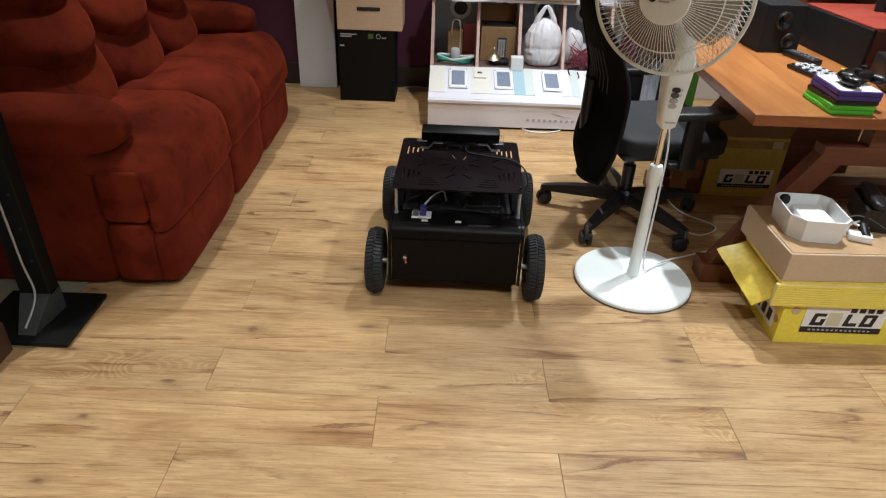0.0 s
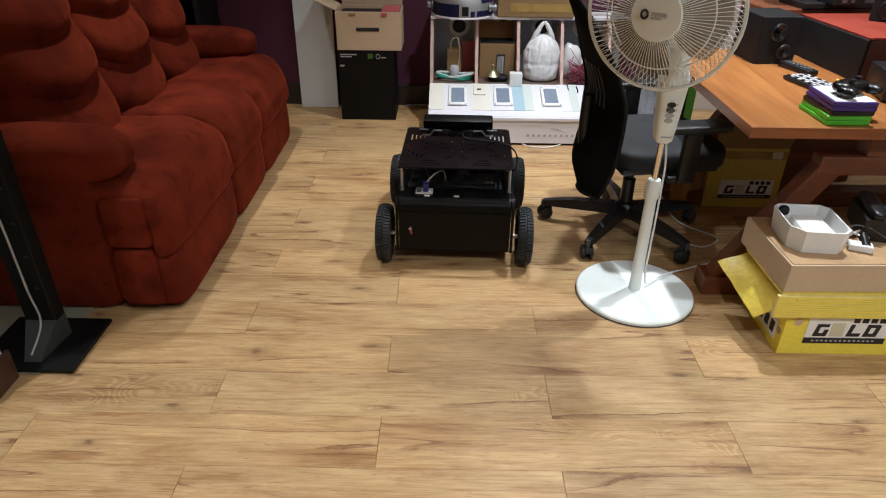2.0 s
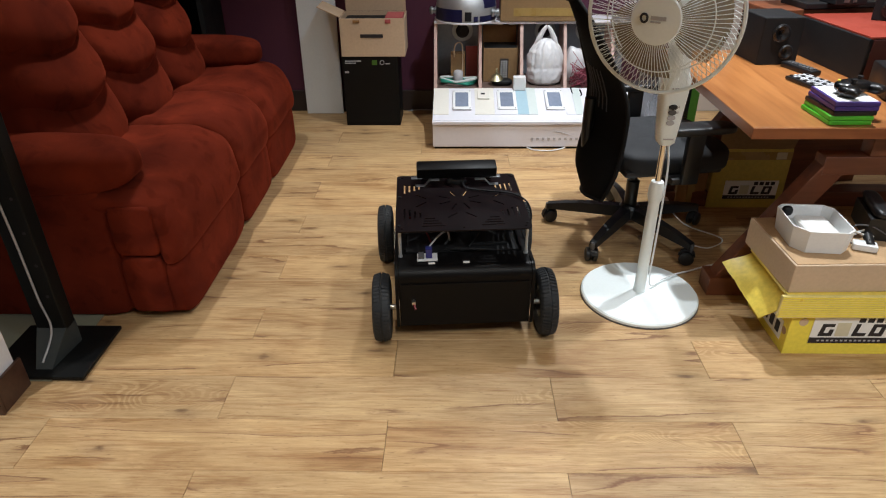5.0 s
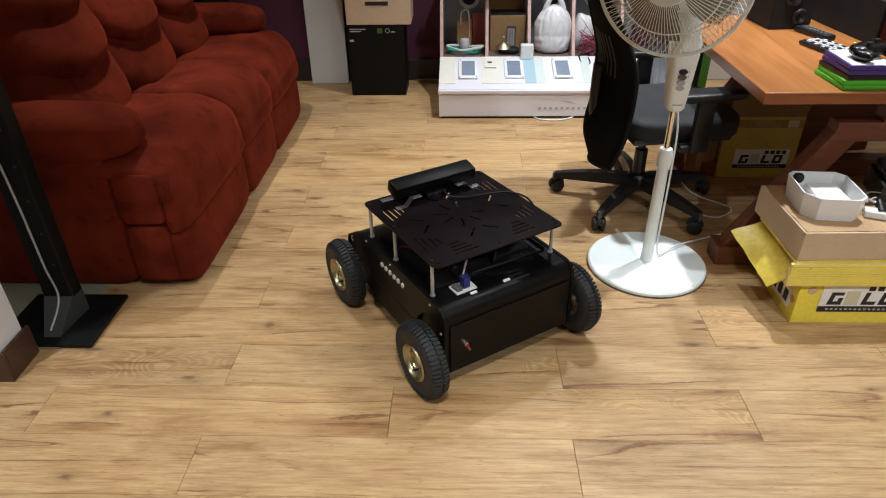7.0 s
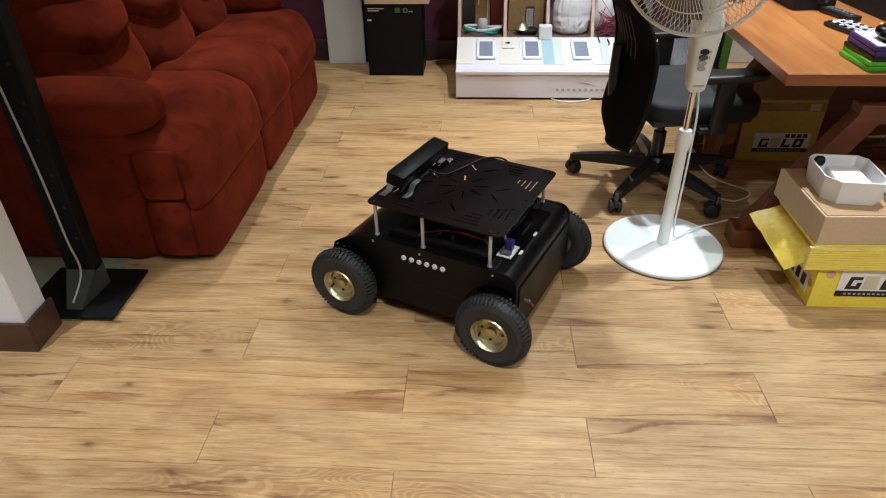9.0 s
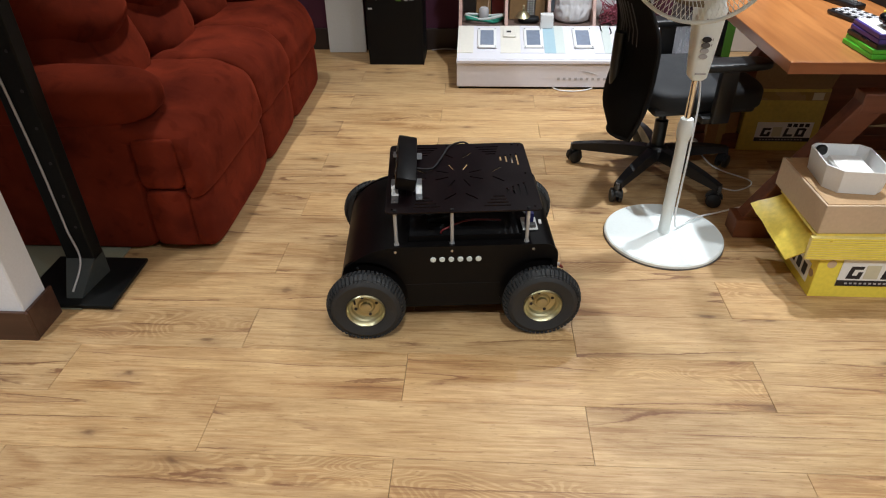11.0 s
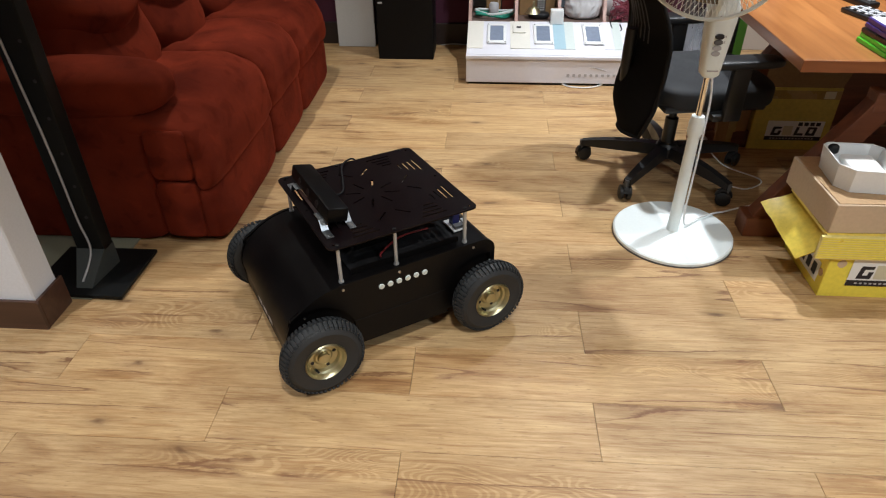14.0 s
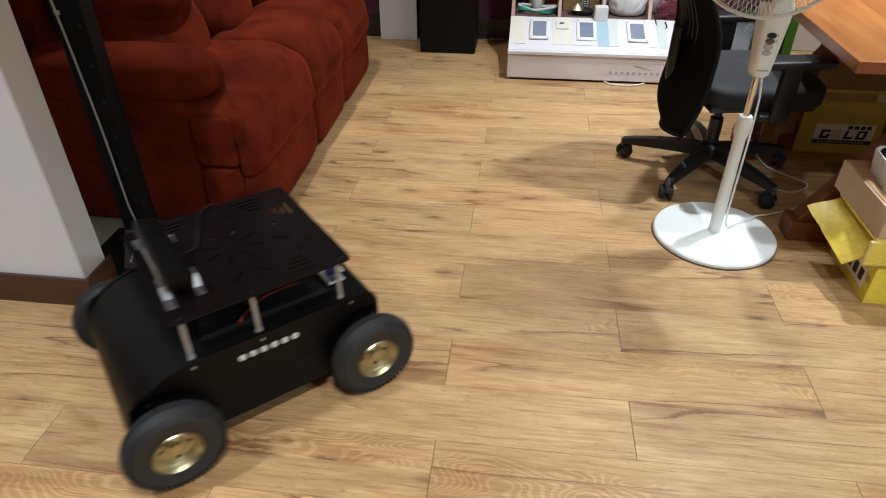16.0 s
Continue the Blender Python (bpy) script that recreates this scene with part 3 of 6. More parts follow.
def build_robot():
    robot = thing("robot_rover", pose(0, 2.075, 0, 0, 0, 88.5), "black four-wheeled robot rover with raised slotted deck and depth camera", "robot")
    part("body_shell", prism(bmesh.new(), body_outline(0.002), -0.210, 0.210), BLACKALU, robot, "matt black folded metal shell", smooth=25)
    for side in (1, -1):
        bm = prism(bmesh.new(), body_outline(0.0, True), side * 0.212, side * 0.222)
        panel = part("side_panel", bm, BLACKALU, robot)
        for k in range(6):
            x = 0.084 - 0.0258 * k
            bm = lathe(bmesh.new(), [(0.0, 0.0), (0.0082, 0.0), (0.0082, 0.003), (0.0066, 0.0045), (0.0, 0.0045)], 16, pose(x, side * 0.222, 0.234, -90 * side))
            part("sensor_window", bm, PALEGREEN, panel, "pale round window")
        for x, z in ((0.30, 0.212), (0.19, 0.262), (-0.20, 0.262), (-0.255, 0.20), (0.03, 0.262)):
            bm = lathe(bmesh.new(), [(0.0, 0.0), (0.0042, 0.0), (0.0036, 0.0025), (0.0, 0.003)], 10, pose(x, side * 0.222, z, -90 * side))
            part("screw", bm, STEEL, panel)
        bar("seam", panel, MATTBLACK, -0.11, 0.165, side * 0.2225 - 0.0006, side * 0.2225 + 0.0006, 0.1468, 0.1480)
        for x in (0.186, 0.029, -0.182):
            bm = lathe(bmesh.new(), [(0.0, 0.274), (0.0075, 0.274), (0.0075, 0.279), (0.0052, 0.279), (0.0052, 0.381), (0.0, 0.381)], 12, pose(x, side * 0.203, 0))
            part("post", bm, POSTGREY, robot, "slim steel deck post", smooth=40)
            bm = lathe(bmesh.new(), [(0.0, 0.385), (0.0055, 0.385), (0.005, 0.3885), (0.0, 0.389)], 10, pose(x, side * 0.203, 0))
            part("screw", bm, MATTBLACK, robot)
    # seam of the rear flap, key switch and hinge screws
    bar("rear_flap", robot, BLACKALU, -0.2755, -0.2715, -0.205, 0.205, 0.070, 0.226, "flat black rear flap", 0.001)
    bm = tube(bmesh.new(), [(-0.274, 0.165, 0.165), (-0.292, 0.165, 0.165)], 0.006, 10)
    part("switch", bm, STEEL, robot, "small metal toggle switch")
    bm = tube(bmesh.new(), [(-0.288, 0.165, 0.164), (-0.302, 0.160, 0.150)], 0.004, 8)
    part("switch_cap", bm, REDPLUG, robot)
    bar("front_flap", robot, BLACKALU, 0.350, 0.354, -0.205, 0.205, 0.070, 0.135, "flat black front flap", 0.001)
    for y in (-0.05, 0.0, 0.05):
        bar("badge", robot, GREYINK, 0.3540, 0.3552, y - 0.016, y + 0.016, 0.094, 0.108, "small pale badge")
    # open top: tray, boards and leads
    bar("tray", robot, MATTBLACK, -0.165, 0.150, -0.185, 0.185, 0.2765, 0.281, "black equipment tray")
    for y in (-0.188, 0.188):
        bar("tray_rail", robot, BLACKALU, -0.168, 0.152, y - 0.003, y + 0.003, 0.2765, 0.292)
    board = bar("circuit_board", robot, WHITEPL, -0.222, -0.178, 0.085, 0.150, 0.2775, 0.283, "small white circuit board", 0.001)
    bar("connector", board, BLUEPLUG, -0.212, -0.190, 0.102, 0.122, 0.283, 0.315, "blue plug")
    bar("connector", board, GREYPL, -0.216, -0.186, 0.128, 0.146, 0.283, 0.292)
    for pts, r, mat, label in (
        ([(-0.19, 0.112, 0.31), (-0.16, 0.08, 0.335), (-0.12, 0.05, 0.33), (-0.10, 0.04, 0.285)], 0.003, GREYINK, "pale grey lead"),
        ([(-0.15, -0.02, 0.285), (-0.10, -0.06, 0.32), (0.0, -0.08, 0.325), (0.10, -0.05, 0.29)], 0.0035, MATTBLACK, "black lead"),
        ([(-0.12, 0.1, 0.284), (-0.02, 0.13, 0.305), (0.05, 0.16, 0.295), (0.06, 0.172, 0.290)], 0.003, REDPLUG, "red lead"),
        ([(-0.17, -0.1, 0.284), (-0.18, -0.02, 0.296), (-0.16, 0.06, 0.284)], 0.003, MATTBLACK, "black lead"),
    ):
        part("cable", tube(bmesh.new(), smooth_path(pts), r, 6), mat, robot, label, smooth=60)
    for x0, x1, y0, y1, h in ((-0.14, -0.05, -0.15, -0.03, 0.012), (-0.02, 0.09, -0.16, -0.05, 0.02), (-0.03, 0.10, 0.0, 0.10, 0.016)):
        bar("control_module", robot, MATTBLACK, x0, x1, y0, y1, 0.281, 0.281 + h, "black control module", 0.003)
    for y in (0.105, -0.005):
        bar("clip", robot, WHITEPL, -0.238, -0.230, y - 0.01, y + 0.01, 0.2765, 0.280, "small white clip")
    plate = top_plate()
    plate.parent = robot
    # depth camera on its tilting foot and wire brackets
    sensor = part("depth_camera", boxed(0.126, 0.184, -0.142, 0.142, 0.412, 0.452, 0.006, 2, pose(0.155, 0, 0.43, 0, -12, 0) @ pose(-0.155, 0, -0.43)), BLACKALU, robot, "satin black wide depth camera bar", smooth=40)
    bm = lathe(bmesh.new(), [(0.0, 0.385), (0.030, 0.385), (0.028, 0.395), (0.014, 0.402), (0.014, 0.416), (0.0, 0.416)], 20, pose(0.154, 0, 0))
    part("foot", bm, BLACKPLASTIC, sensor, smooth=40)
    for y in (0.068, 0.0, -0.068):
        bm = lathe(bmesh.new(), [(0.0, 0.0), (0.011, 0.0), (0.011, 0.002), (0.0, 0.002)], 16, pose(0.1835, y, 0.437, 0, 78, 0))
        part("lens", bm, BLACKPLASTIC, sensor)
    bar("pedestal", robot, BLACKPLASTIC, 0.127, 0.181, -0.035, 0.035, 0.3855, 0.400, "black sensor foot", 0.004)
    for side in (1, -1):
        for x, y, w, l, rise in ((0.187, 0.142, 0.010, 0.020, 1.0), (0.119, 0.130, 0.009, 0.017, 0.8)):
            bm = bmesh.new()
            box(bm, x - w, x + w, side * y - l, side * y + l, 0.3855, 0.3885, 0.001)
            lathe(bm, [(0.0, 0.3885), (0.0042, 0.3885), (0.0036, 0.3905), (0.0, 0.391)], 8, pose(x, side * (y + 0.008), 0))
            dy, dz = 0.018, 0.026 * rise
            c = y - l - dy / 2 + 0.002
            n = math.degrees(math.atan2(dz, dy))
            box(bm, -w, w, -0.017, 0.017, -0.0012, 0.0012, 0.0005, m=pose(x, side * c, 0.3872 + dz / 2, -side * n, 0, 0))
            box(bm, x - w, x + w, side * (y - l - 0.032) - 0.018, side * (y - l - 0.032) + 0.018, 0.3860 + dz, 0.3886 + dz, 0.0006)
            part("bracket", bm, ZINC, robot, "bent bright metal bracket")
    bm = boxed(-0.005, 0.005, -0.085, 0.085, -0.0015, 0.0015, 0.0006, 1, pose(0.184, 0.0, 0.405, 0, 60, 0))
    part("bracket", bm, STEEL, robot, "bent bright metal bracket")
    lead = [(0.13, -0.02, 0.40), (0.08, -0.03, 0.392), (0.05, -0.10, 0.392), (0.02, -0.18, 0.394), (-0.03, -0.225, 0.385), (-0.06, -0.238, 0.345), (-0.07, -0.222, 0.315), (-0.05, -0.19, 0.300)]
    part("sensor_lead", tube(bmesh.new(), smooth_path(lead), 0.0032, 6), MATTBLACK, robot, "thin black sensor lead", smooth=60)
    wheel = build_wheel()
    wheels = []
    for i, (x, y, side) in enumerate(WHEELS):
        w = wheel if i == 0 else copy_thing(wheel, Matrix())
        w.parent = robot
        w.matrix_basis = pose(x, y, WHEEL_R, 0, 0, 0 if side > 0 else 180)
        wheels.append(w)
        bm = tube(bmesh.new(), [(x, side * 0.20, WHEEL_R), (x, side * 0.268, WHEEL_R)], 0.009, 12)
        part("axle", bm, STEEL, robot, smooth=60)
    return robot, wheels


# seconds, x, y, heading
ROBOT_ROWS = [
    (0.0, 0.003, 2.075, 88.6), (0.5, -0.006, 2.075, 89.0), (1.0, -0.004, 2.090, 89.0), (1.1, -0.004, 2.135, 88.9), (1.2, -0.004, 2.225, 88.7), (1.3, -0.004, 2.315, 88.5), (1.4, -0.003, 2.375, 88.3),
    (1.5, -0.002, 2.396, 88.3), (2.0, 0.000, 2.407, 88.3), (2.5, 0.000, 2.407, 88.3), (3.0, -0.003, 2.352, 88.4), (3.5, -0.005, 2.293, 88.3), (4.0, -0.008, 2.203, 88.2), (4.5, -0.008, 2.090, 89.5),
    (5.3, -0.009, 1.880, 97.5), (6.0, -0.015, 1.730, 107.0), (6.5, -0.020, 1.679, 114.8), (7.0, -0.026, 1.647, 123.0), (7.5, -0.038, 1.654, 132.5), (8.0, -0.048, 1.664, 142.2), (8.5, -0.057, 1.678, 148.6),
    (9.0, -0.064, 1.681, 154.7), (9.5, -0.066, 1.686, 161.0), (10.5, -0.075, 1.682, 177.0), (11.5, -0.081, 1.678, 192.0), (12.0, -0.085, 1.670, 199.4), (12.5, -0.106, 1.673, 206.3), (13.0, -0.123, 1.661, 208.2),
    (13.5, -0.197, 1.616, 210.0), (14.0, -0.345, 1.528, 212.8), (14.5, -0.358, 1.522, 216.2), (15.0, -0.363, 1.511, 221.5), (15.3, -0.398, 1.484, 222.3), (15.5, -0.450, 1.430, 222.7), (15.7, -0.545, 1.343, 222.4),
    (15.8, -0.608, 1.287, 222.2), (15.9, -0.674, 1.228, 222.0), (16.0, -0.742, 1.167, 221.9),
]


def drive(robot, wheels):
    """The robot's way over the floor, and the roll of each wheel that goes with it."""
    walk(robot, [(t, pose(x, y, 0, 0, 0, h)) for t, x, y, h in ROBOT_ROWS])
    for w, (wx, wy, side) in zip(wheels, WHEELS):
        roll, rows, last = 20.0 * side, [], None
        for t, x, y, h in ROBOT_ROWS:
            if last:
                mid = radians((h + last[2]) / 2)
                ahead = (x - last[0]) * math.cos(mid) + (y - last[1]) * math.sin(mid) - radians(h - last[2]) * wy
                roll += math.degrees(ahead / WHEEL_R)
            last = (x, y, h)
            rows.append((t, pose(wx, wy, WHEEL_R, 0, roll, 0) @ pose(0, 0, 0, 0, 0, 0 if side > 0 else 180)))
        walk(w, rows)


# ---- sofa ----
def seat_pad(cy, half, seed):
    """A thick seat pad that runs forward and folds down over the front edge."""
    line = smooth_path([(-1.56, 0.425), (-1.40, 0.428), (-1.22, 0.438), (-1.08, 0.436), (-1.000, 0.400), (-0.968, 0.330), (-0.966, 0.262), (-0.978, 0.225)], 7)
    line = [Vector((p[0], p[1])) for p in [(q[0], q[1]) for q in line]]
    pw = lambda v, p: math.copysign(abs(v) ** p, v)
    bm, rings, N, last = bmesh.new(), [], 40, len(line) - 1
    for i, p in enumerate(line):
        d = (line[min(i + 1, last)] - line[max(i - 1, 0)]).normalized()
        nx, nz = -d.y, d.x
        end = min(1.0, (last - i + 0.15) / 5.0) ** 0.5
        ring = []
        for k in range(N):
            a = 2 * math.pi * k / N
            u, v = pw(math.cos(a), 0.30), pw(math.sin(a), 0.62)
            q = Vector((p.x, cy + half * u, p.y))
            w = noise.noise(Vector((q.x * 11 + seed, q.y * 9, q.z * 11))) + 0.6 * noise.noise(Vector((q.x * 26, q.y * 20 + seed, q.z * 24)))
            t = 0.048 * end * v + (0.009 * w if v > 0 else 0.0) * end
            ring.append(bm.verts.new((q.x + nx * t, q.y, q.z + nz * t)))
        rings.append(ring)
    for a, b in zip(rings, rings[1:]):
        for k in range(N):
            bm.faces.new((a[k], a[(k + 1) % N], b[(k + 1) % N], b[k]))
    bm.faces.new(rings[0])
    bm.faces.new(rings[-1])
    bmesh.ops.recalc_face_normals(bm, faces=bm.faces[:])
    return bm


def build_sofa():
    sofa = thing("recliner_sofa", pose(0, 0, 0), "rust-red suede three-seat recliner sofa with tufted back pillows", "sofa")
    Y0, Y1 = 1.785, 3.53
    part("base", boxed(-1.86, -1.02, Y0 + 0.04, Y1 - 0.03, 0.03, 0.30, 0.02), SUEDE, sofa, smooth=60)
    for y in (Y0 + 0.1, Y1 - 0.1):
        for x in (-1.75, -1.1):
            bar("foot", sofa, MATTBLACK, x - 0.03, x + 0.03, y - 0.03, y + 0.03, 0.0, 0.031)
    seats = [(2.00, 2.49), (2.49, 2.96), (2.96, 3.40)]
    fronts = [(1.800, 2.49), (2.49, 2.96), (2.96, 3.53)]
    for i, ((a, b), (fa, fb)) in enumerate(zip(seats, fronts)):
        c, h = (a + b) / 2, (b - a) / 2
        fc, fh = (fa + fb) / 2, (fb - fa) / 2
        part("seat_cushion", seat_pad(fc, fh + 0.004, i * 3.1), SUEDE, sofa, smooth=180)
        part("front_panel", puff(bmesh.new(), -1.000, fc, 0.120, 0.070, fh + 0.002, 0.120, 0.32, 40, None, 0.012, i * 2.3), SUEDE, sofa, smooth=180)
        rows = ((-1.470, 0.560, 0.140, 0.200, -18), (-1.525, 0.745, 0.160, 0.190, -25), (-1.588, 0.915, 0.178, 0.190, -27), (-1.655, 1.08, 0.185, 0.180, -27))
        for k, (x, z, sx, sz, tilt) in enumerate(rows):
            m = pose(x, c, z, 0, tilt, 0)
            bm = puff(bmesh.new(), 0, 0, 0, sx * 0.97, h * 1.13, sz, 0.66, 56, None, 0.022, i * 7 + k * 2.9)
            for v in bm.verts:
                low = max(0.0, -v.co.z / sz)
                v.co.y *= 1.0 - 0.42 * low ** 2.2
                v.co.x += 0.030 * low
            bmesh.ops.transform(bm, matrix=m, verts=bm.verts[:])
            part("back_pillow", bm, SUEDE, sofa, smooth=180)
    part("back_panel", boxed(-0.06, 0.06, 2.0, 3.4, -0.33, 0.33, 0.03, 3, pose(-1.60, 0, 0.76, 0, -17, 0)), SUEDE, sofa, smooth=60)
    bm = boxed(-1.95, -1.70, Y0 + 0.02, Y1 - 0.02, 0.06, 0.98, 0.06, 4, None)
    part("back_frame", bm, SUEDE, sofa, smooth=60)
    for a, b in ((Y0, 2.02), (3.36, Y1)):
        c, h = (a + b) / 2, (b - a) / 2
        part("arm_side", puff(bmesh.new(), -1.503, c + 0.006, 0.255, 0.368, h - 0.002, 0.250, 0.19, 44, None, 0.003, a), SUEDE, sofa, smooth=180)
        part("arm_pad", puff(bmesh.new(), -1.400, c, 0.540, 0.350, h + 0.010, 0.082, 0.60, 48, None, 0.016, a * 3), SUEDE, sofa, smooth=180)
    part("footrest_box", boxed(-1.148, -1.005, Y0 + 0.022, Y1 - 0.022, 0.05, 0.43, 0.03, 3), SUEDE, sofa, smooth=60)
    for z0, z1 in ((0.258, 0.436), (0.035, 0.248)):
        part("end_pad", puff(bmesh.new(), -1.062, Y0 + 0.024, (z0 + z1) / 2, 0.072, 0.024, (z1 - z0) / 2, 0.30, 36, None, 0.02, 4.0), SUEDE, sofa, smooth=180)


# ---- pedestal fan ----
def build_fan():
    fan = thing("pedestal_fan", pose(0.648, 1.955, 0), "white pedestal fan on a round base, switched off", "fan")
    part("base", lathe(bmesh.new(), [(0.0, 0.0), (0.203, 0.0), (0.207, 0.004), (0.207, 0.014), (0.202, 0.019), (0.12, 0.022), (0.03, 0.024), (0.0, 0.024)], 64), FANWHITE, fan, "round white base plate", smooth=40)
    part("base_edge", lathe(bmesh.new(), [(0.2065, 0.0), (0.209, 0.0), (0.209, 0.005), (0.2075, 0.0055)], 64, closed=True), GREYPL, fan, smooth=40)
    part("pole", lathe(bmesh.new(), [(0.0, 0.02), (0.022, 0.02), (0.0205, 0.05), (0.0185, 0.40), (0.0, 0.40)], 24), FANWHITE, fan, smooth=40)
    part("collar", lathe(bmesh.new(), [(0.0, 0.385), (0.021, 0.385), (0.025, 0.400), (0.025, 0.432), (0.020, 0.455), (0.013, 0.458), (0.0, 0.458)], 24), FANWHITE, fan, smooth=40)
    part("inner_pole", lathe(bmesh.new(), [(0.0, 0.44), (0.0105, 0.44), (0.0105, 0.62), (0.0, 0.62)], 20), CHROME, fan, "bright chrome inner pole", smooth=40)
    bm = bmesh.new()
    rows = [(0.588, 0.020, 0.024), (0.596, 0.028, 0.030), (0.64, 0.033, 0.033), (0.76, 0.043, 0.040), (0.80, 0.044, 0.042), (0.82, 0.036, 0.036), (0.90, 0.030, 0.030)]
    rings = []
    for z, w, d in rows:
        rings.append([bm.verts.new((math.copysign(abs(math.cos(a)) ** 0.6, math.cos(a)) * w, math.copysign(abs(math.sin(a)) ** 0.6, math.sin(a)) * d, z)) for a in [2 * math.pi * i / 28 for i in range(28)]])
    for a, b in zip(rings, rings[1:]):
        for i in range(28):
            bm.faces.new((a[i], a[(i + 1) % 28], b[(i + 1) % 28], b[i]))
    bm.faces.new(rings[0])
    bm.faces.new(rings[-1])
    control = part("control_box", bm, FANWHITE, fan, "tapered white control box", smooth=40)
    for k in range(4):
        z = 0.718 - 0.0172 * k
        bm = lathe(bmesh.new(), [(0.0, 0.0), (0.0135, 0.0), (0.0125, 0.006), (0.0, 0.007)], 20, pose(-0.004, -0.0370 + 0.0022 * k, z, 90, 0, 0) @ Matrix.Diagonal((1, 0.62, 1, 1)))
        part("button", bm, (INK, GREYPL, GREYINK, GREYINK)[k], control, smooth=40)
        bar("button_mark", control, GREYINK, 0.012, 0.015, -0.0390 + 0.0022 * k, -0.0340 + 0.0022 * k, z - 0.003, z + 0.003)
    for z, w in ((0.612, 0.016), (0.776, 0.017), (0.770, 0.010)):
        bar("small_print", control, GREYINK, -w, w, -0.0425 if z > 0.7 else -0.0325, -0.0385 if z > 0.7 else -0.0285, z - 0.0022, z + 0.0022, "unreadable grey print")
    # head: cage, blades and motor; the axis looks along -y of the head
    head = pose(-0.054, -0.040, 1.003, 2, 0, -34)
    R = 0.212
    front = lambda r: -0.085 - 0.058 * (1 - (r / R) ** 2.0)
    back = lambda r: -0.085 + 0.085 * (1 - (r / R) ** 3.5)
    bm = bmesh.new()
    for k in range(96):
        a = 2 * math.pi * k / 96
        pts = [(r * math.cos(a), front(r), r * math.sin(a)) for r in (0.060, 0.095, 0.13, 0.165, 0.188, 0.200, R)]
        tube(bm, pts, 0.00105, 4)
    for r in (0.148, R - 0.001):
        tube(bm, [(r * math.cos(2 * math.pi * i / 72), front(r) + 0.002, r * math.sin(2 * math.pi * i / 72)) for i in range(72)], 0.0020 if r < 0.2 else 0.0030, 5, True)
    cage = part("front_grille", bm, FANWHITE, fan, "white wire front grille", smooth=60, m=head)
    bm = bmesh.new()
    for k in range(84):
        a = 2 * math.pi * k / 84
        sw = 0.35
        pts = [(r * math.cos(a + sw * (1 - r / R)), back(r), r * math.sin(a + sw * (1 - r / R))) for r in (0.06, 0.10, 0.14, 0.165, 0.185, 0.197, 0.204, R)]
        tube(bm, pts, 0.00105, 4)
    for r in (0.11, 0.165, R):
        tube(bm, [(r * math.cos(2 * math.pi * i / 72), back(r) - 0.002, r * math.sin(2 * math.pi * i / 72)) for i in range(72)], 0.0022, 5, True)
    part("rear_grille", bm, FANWHITE, fan, "white wire rear grille", smooth=60, m=head)
    part("grille_rim", tube(bmesh.new(), [((R + 0.003) * math.cos(2 * math.pi * i / 80), -0.085, (R + 0.003) * math.sin(2 * math.pi * i / 80)) for i in range(80)], 0.0042, 8, True), FANWHITE, fan, smooth=60, m=head)
    badge = part("badge_disc", lathe(bmesh.new(), [(0.0, -0.004), (0.067, -0.004), (0.070, 0.0), (0.067, 0.005), (0.0, 0.009)], 48, pose(0, front(0.07), 0, 90, 0, 0)), FANWHITE, fan, "round white centre disc", smooth=40, m=head)
    face = front(0.07) - 0.0096
    bm = bmesh.new()
    tube(bm, [(-0.030 + 0.009 * math.cos(t), face, 0.002 + 0.011 * math.sin(t)) for t in [2 * math.pi * i / 20 for i in range(20)]], 0.0032, 5, True)
    part("logo_ring", bm, INK, badge, "dark ring logo")
    bar("print_line", badge, GREYINK, -0.012, 0.030, face - 0.0006, face + 0.0006, -0.001, 0.009, "plain grey print")
    bar("print_line", badge, GREYINK, -0.012, 0.016, face - 0.0006, face + 0.0006, -0.009, -0.005)
    blade_mat = clear("clear_blade", (0.24, 0.185, 0.105), 0.25, 0.78)
    part("motor", lathe(bmesh.new(), [(0.0, -0.06), (0.035, -0.06), (0.055, -0.04), (0.060, 0.02), (0.055, 0.06), (0.035, 0.085), (0.0, 0.09)], 32, pose(0, 0.045, 0, -90, 0, 0)), FANWHITE, fan, smooth=40, m=head)
    for k in range(3):
        bm = bmesh.new()
        grid = []
        for i in range(9):
            r = 0.03 + 0.148 * i / 8
            row = []
            for j in range(7):
                s = j / 6 - 0.5
                spread = (1.55 + 0.35 * math.sin(math.pi * i / 8)) * s + 0.9 * (r - 0.03) / 0.165 * 0.5
                row.append(bm.verts.new((r * math.cos(spread), -0.045 - 0.022 * s * 2 * (0.5 + i / 16), r * math.sin(spread))))
            grid.append(row)
        for i in range(8):
            for j in range(6):
                bm.faces.new((grid[i][j], grid[i + 1][j], grid[i + 1][j + 1], grid[i][j + 1]))
        bmesh.ops.solidify(bm, geom=bm.faces[:], thickness=0.002)
        part("blade", bm, blade_mat, fan, "cloudy translucent blade", smooth=60, m=head @ pose(0, 0, 0, 0, 120 * k + 25, 0))
    part("neck", tube(bmesh.new(), [(0, 0.01, 0.88), (-0.040, 0.0, 0.985)], 0.026, 14), FANWHITE, fan, smooth=60)
    cord = [(0.016, 0.02, 0.60), (0.034, 0.025, 0.50), (0.036, 0.02, 0.35), (0.034, 0.015, 0.18), (0.036, 0.02, 0.08), (0.045, 0.012, 0.035), (0.10, 0.06, 0.034), (0.17, 0.11, 0.026), (0.23, 0.16, 0.006), (0.34, 0.21, 0.005), (0.45, 0.235, 0.005)]
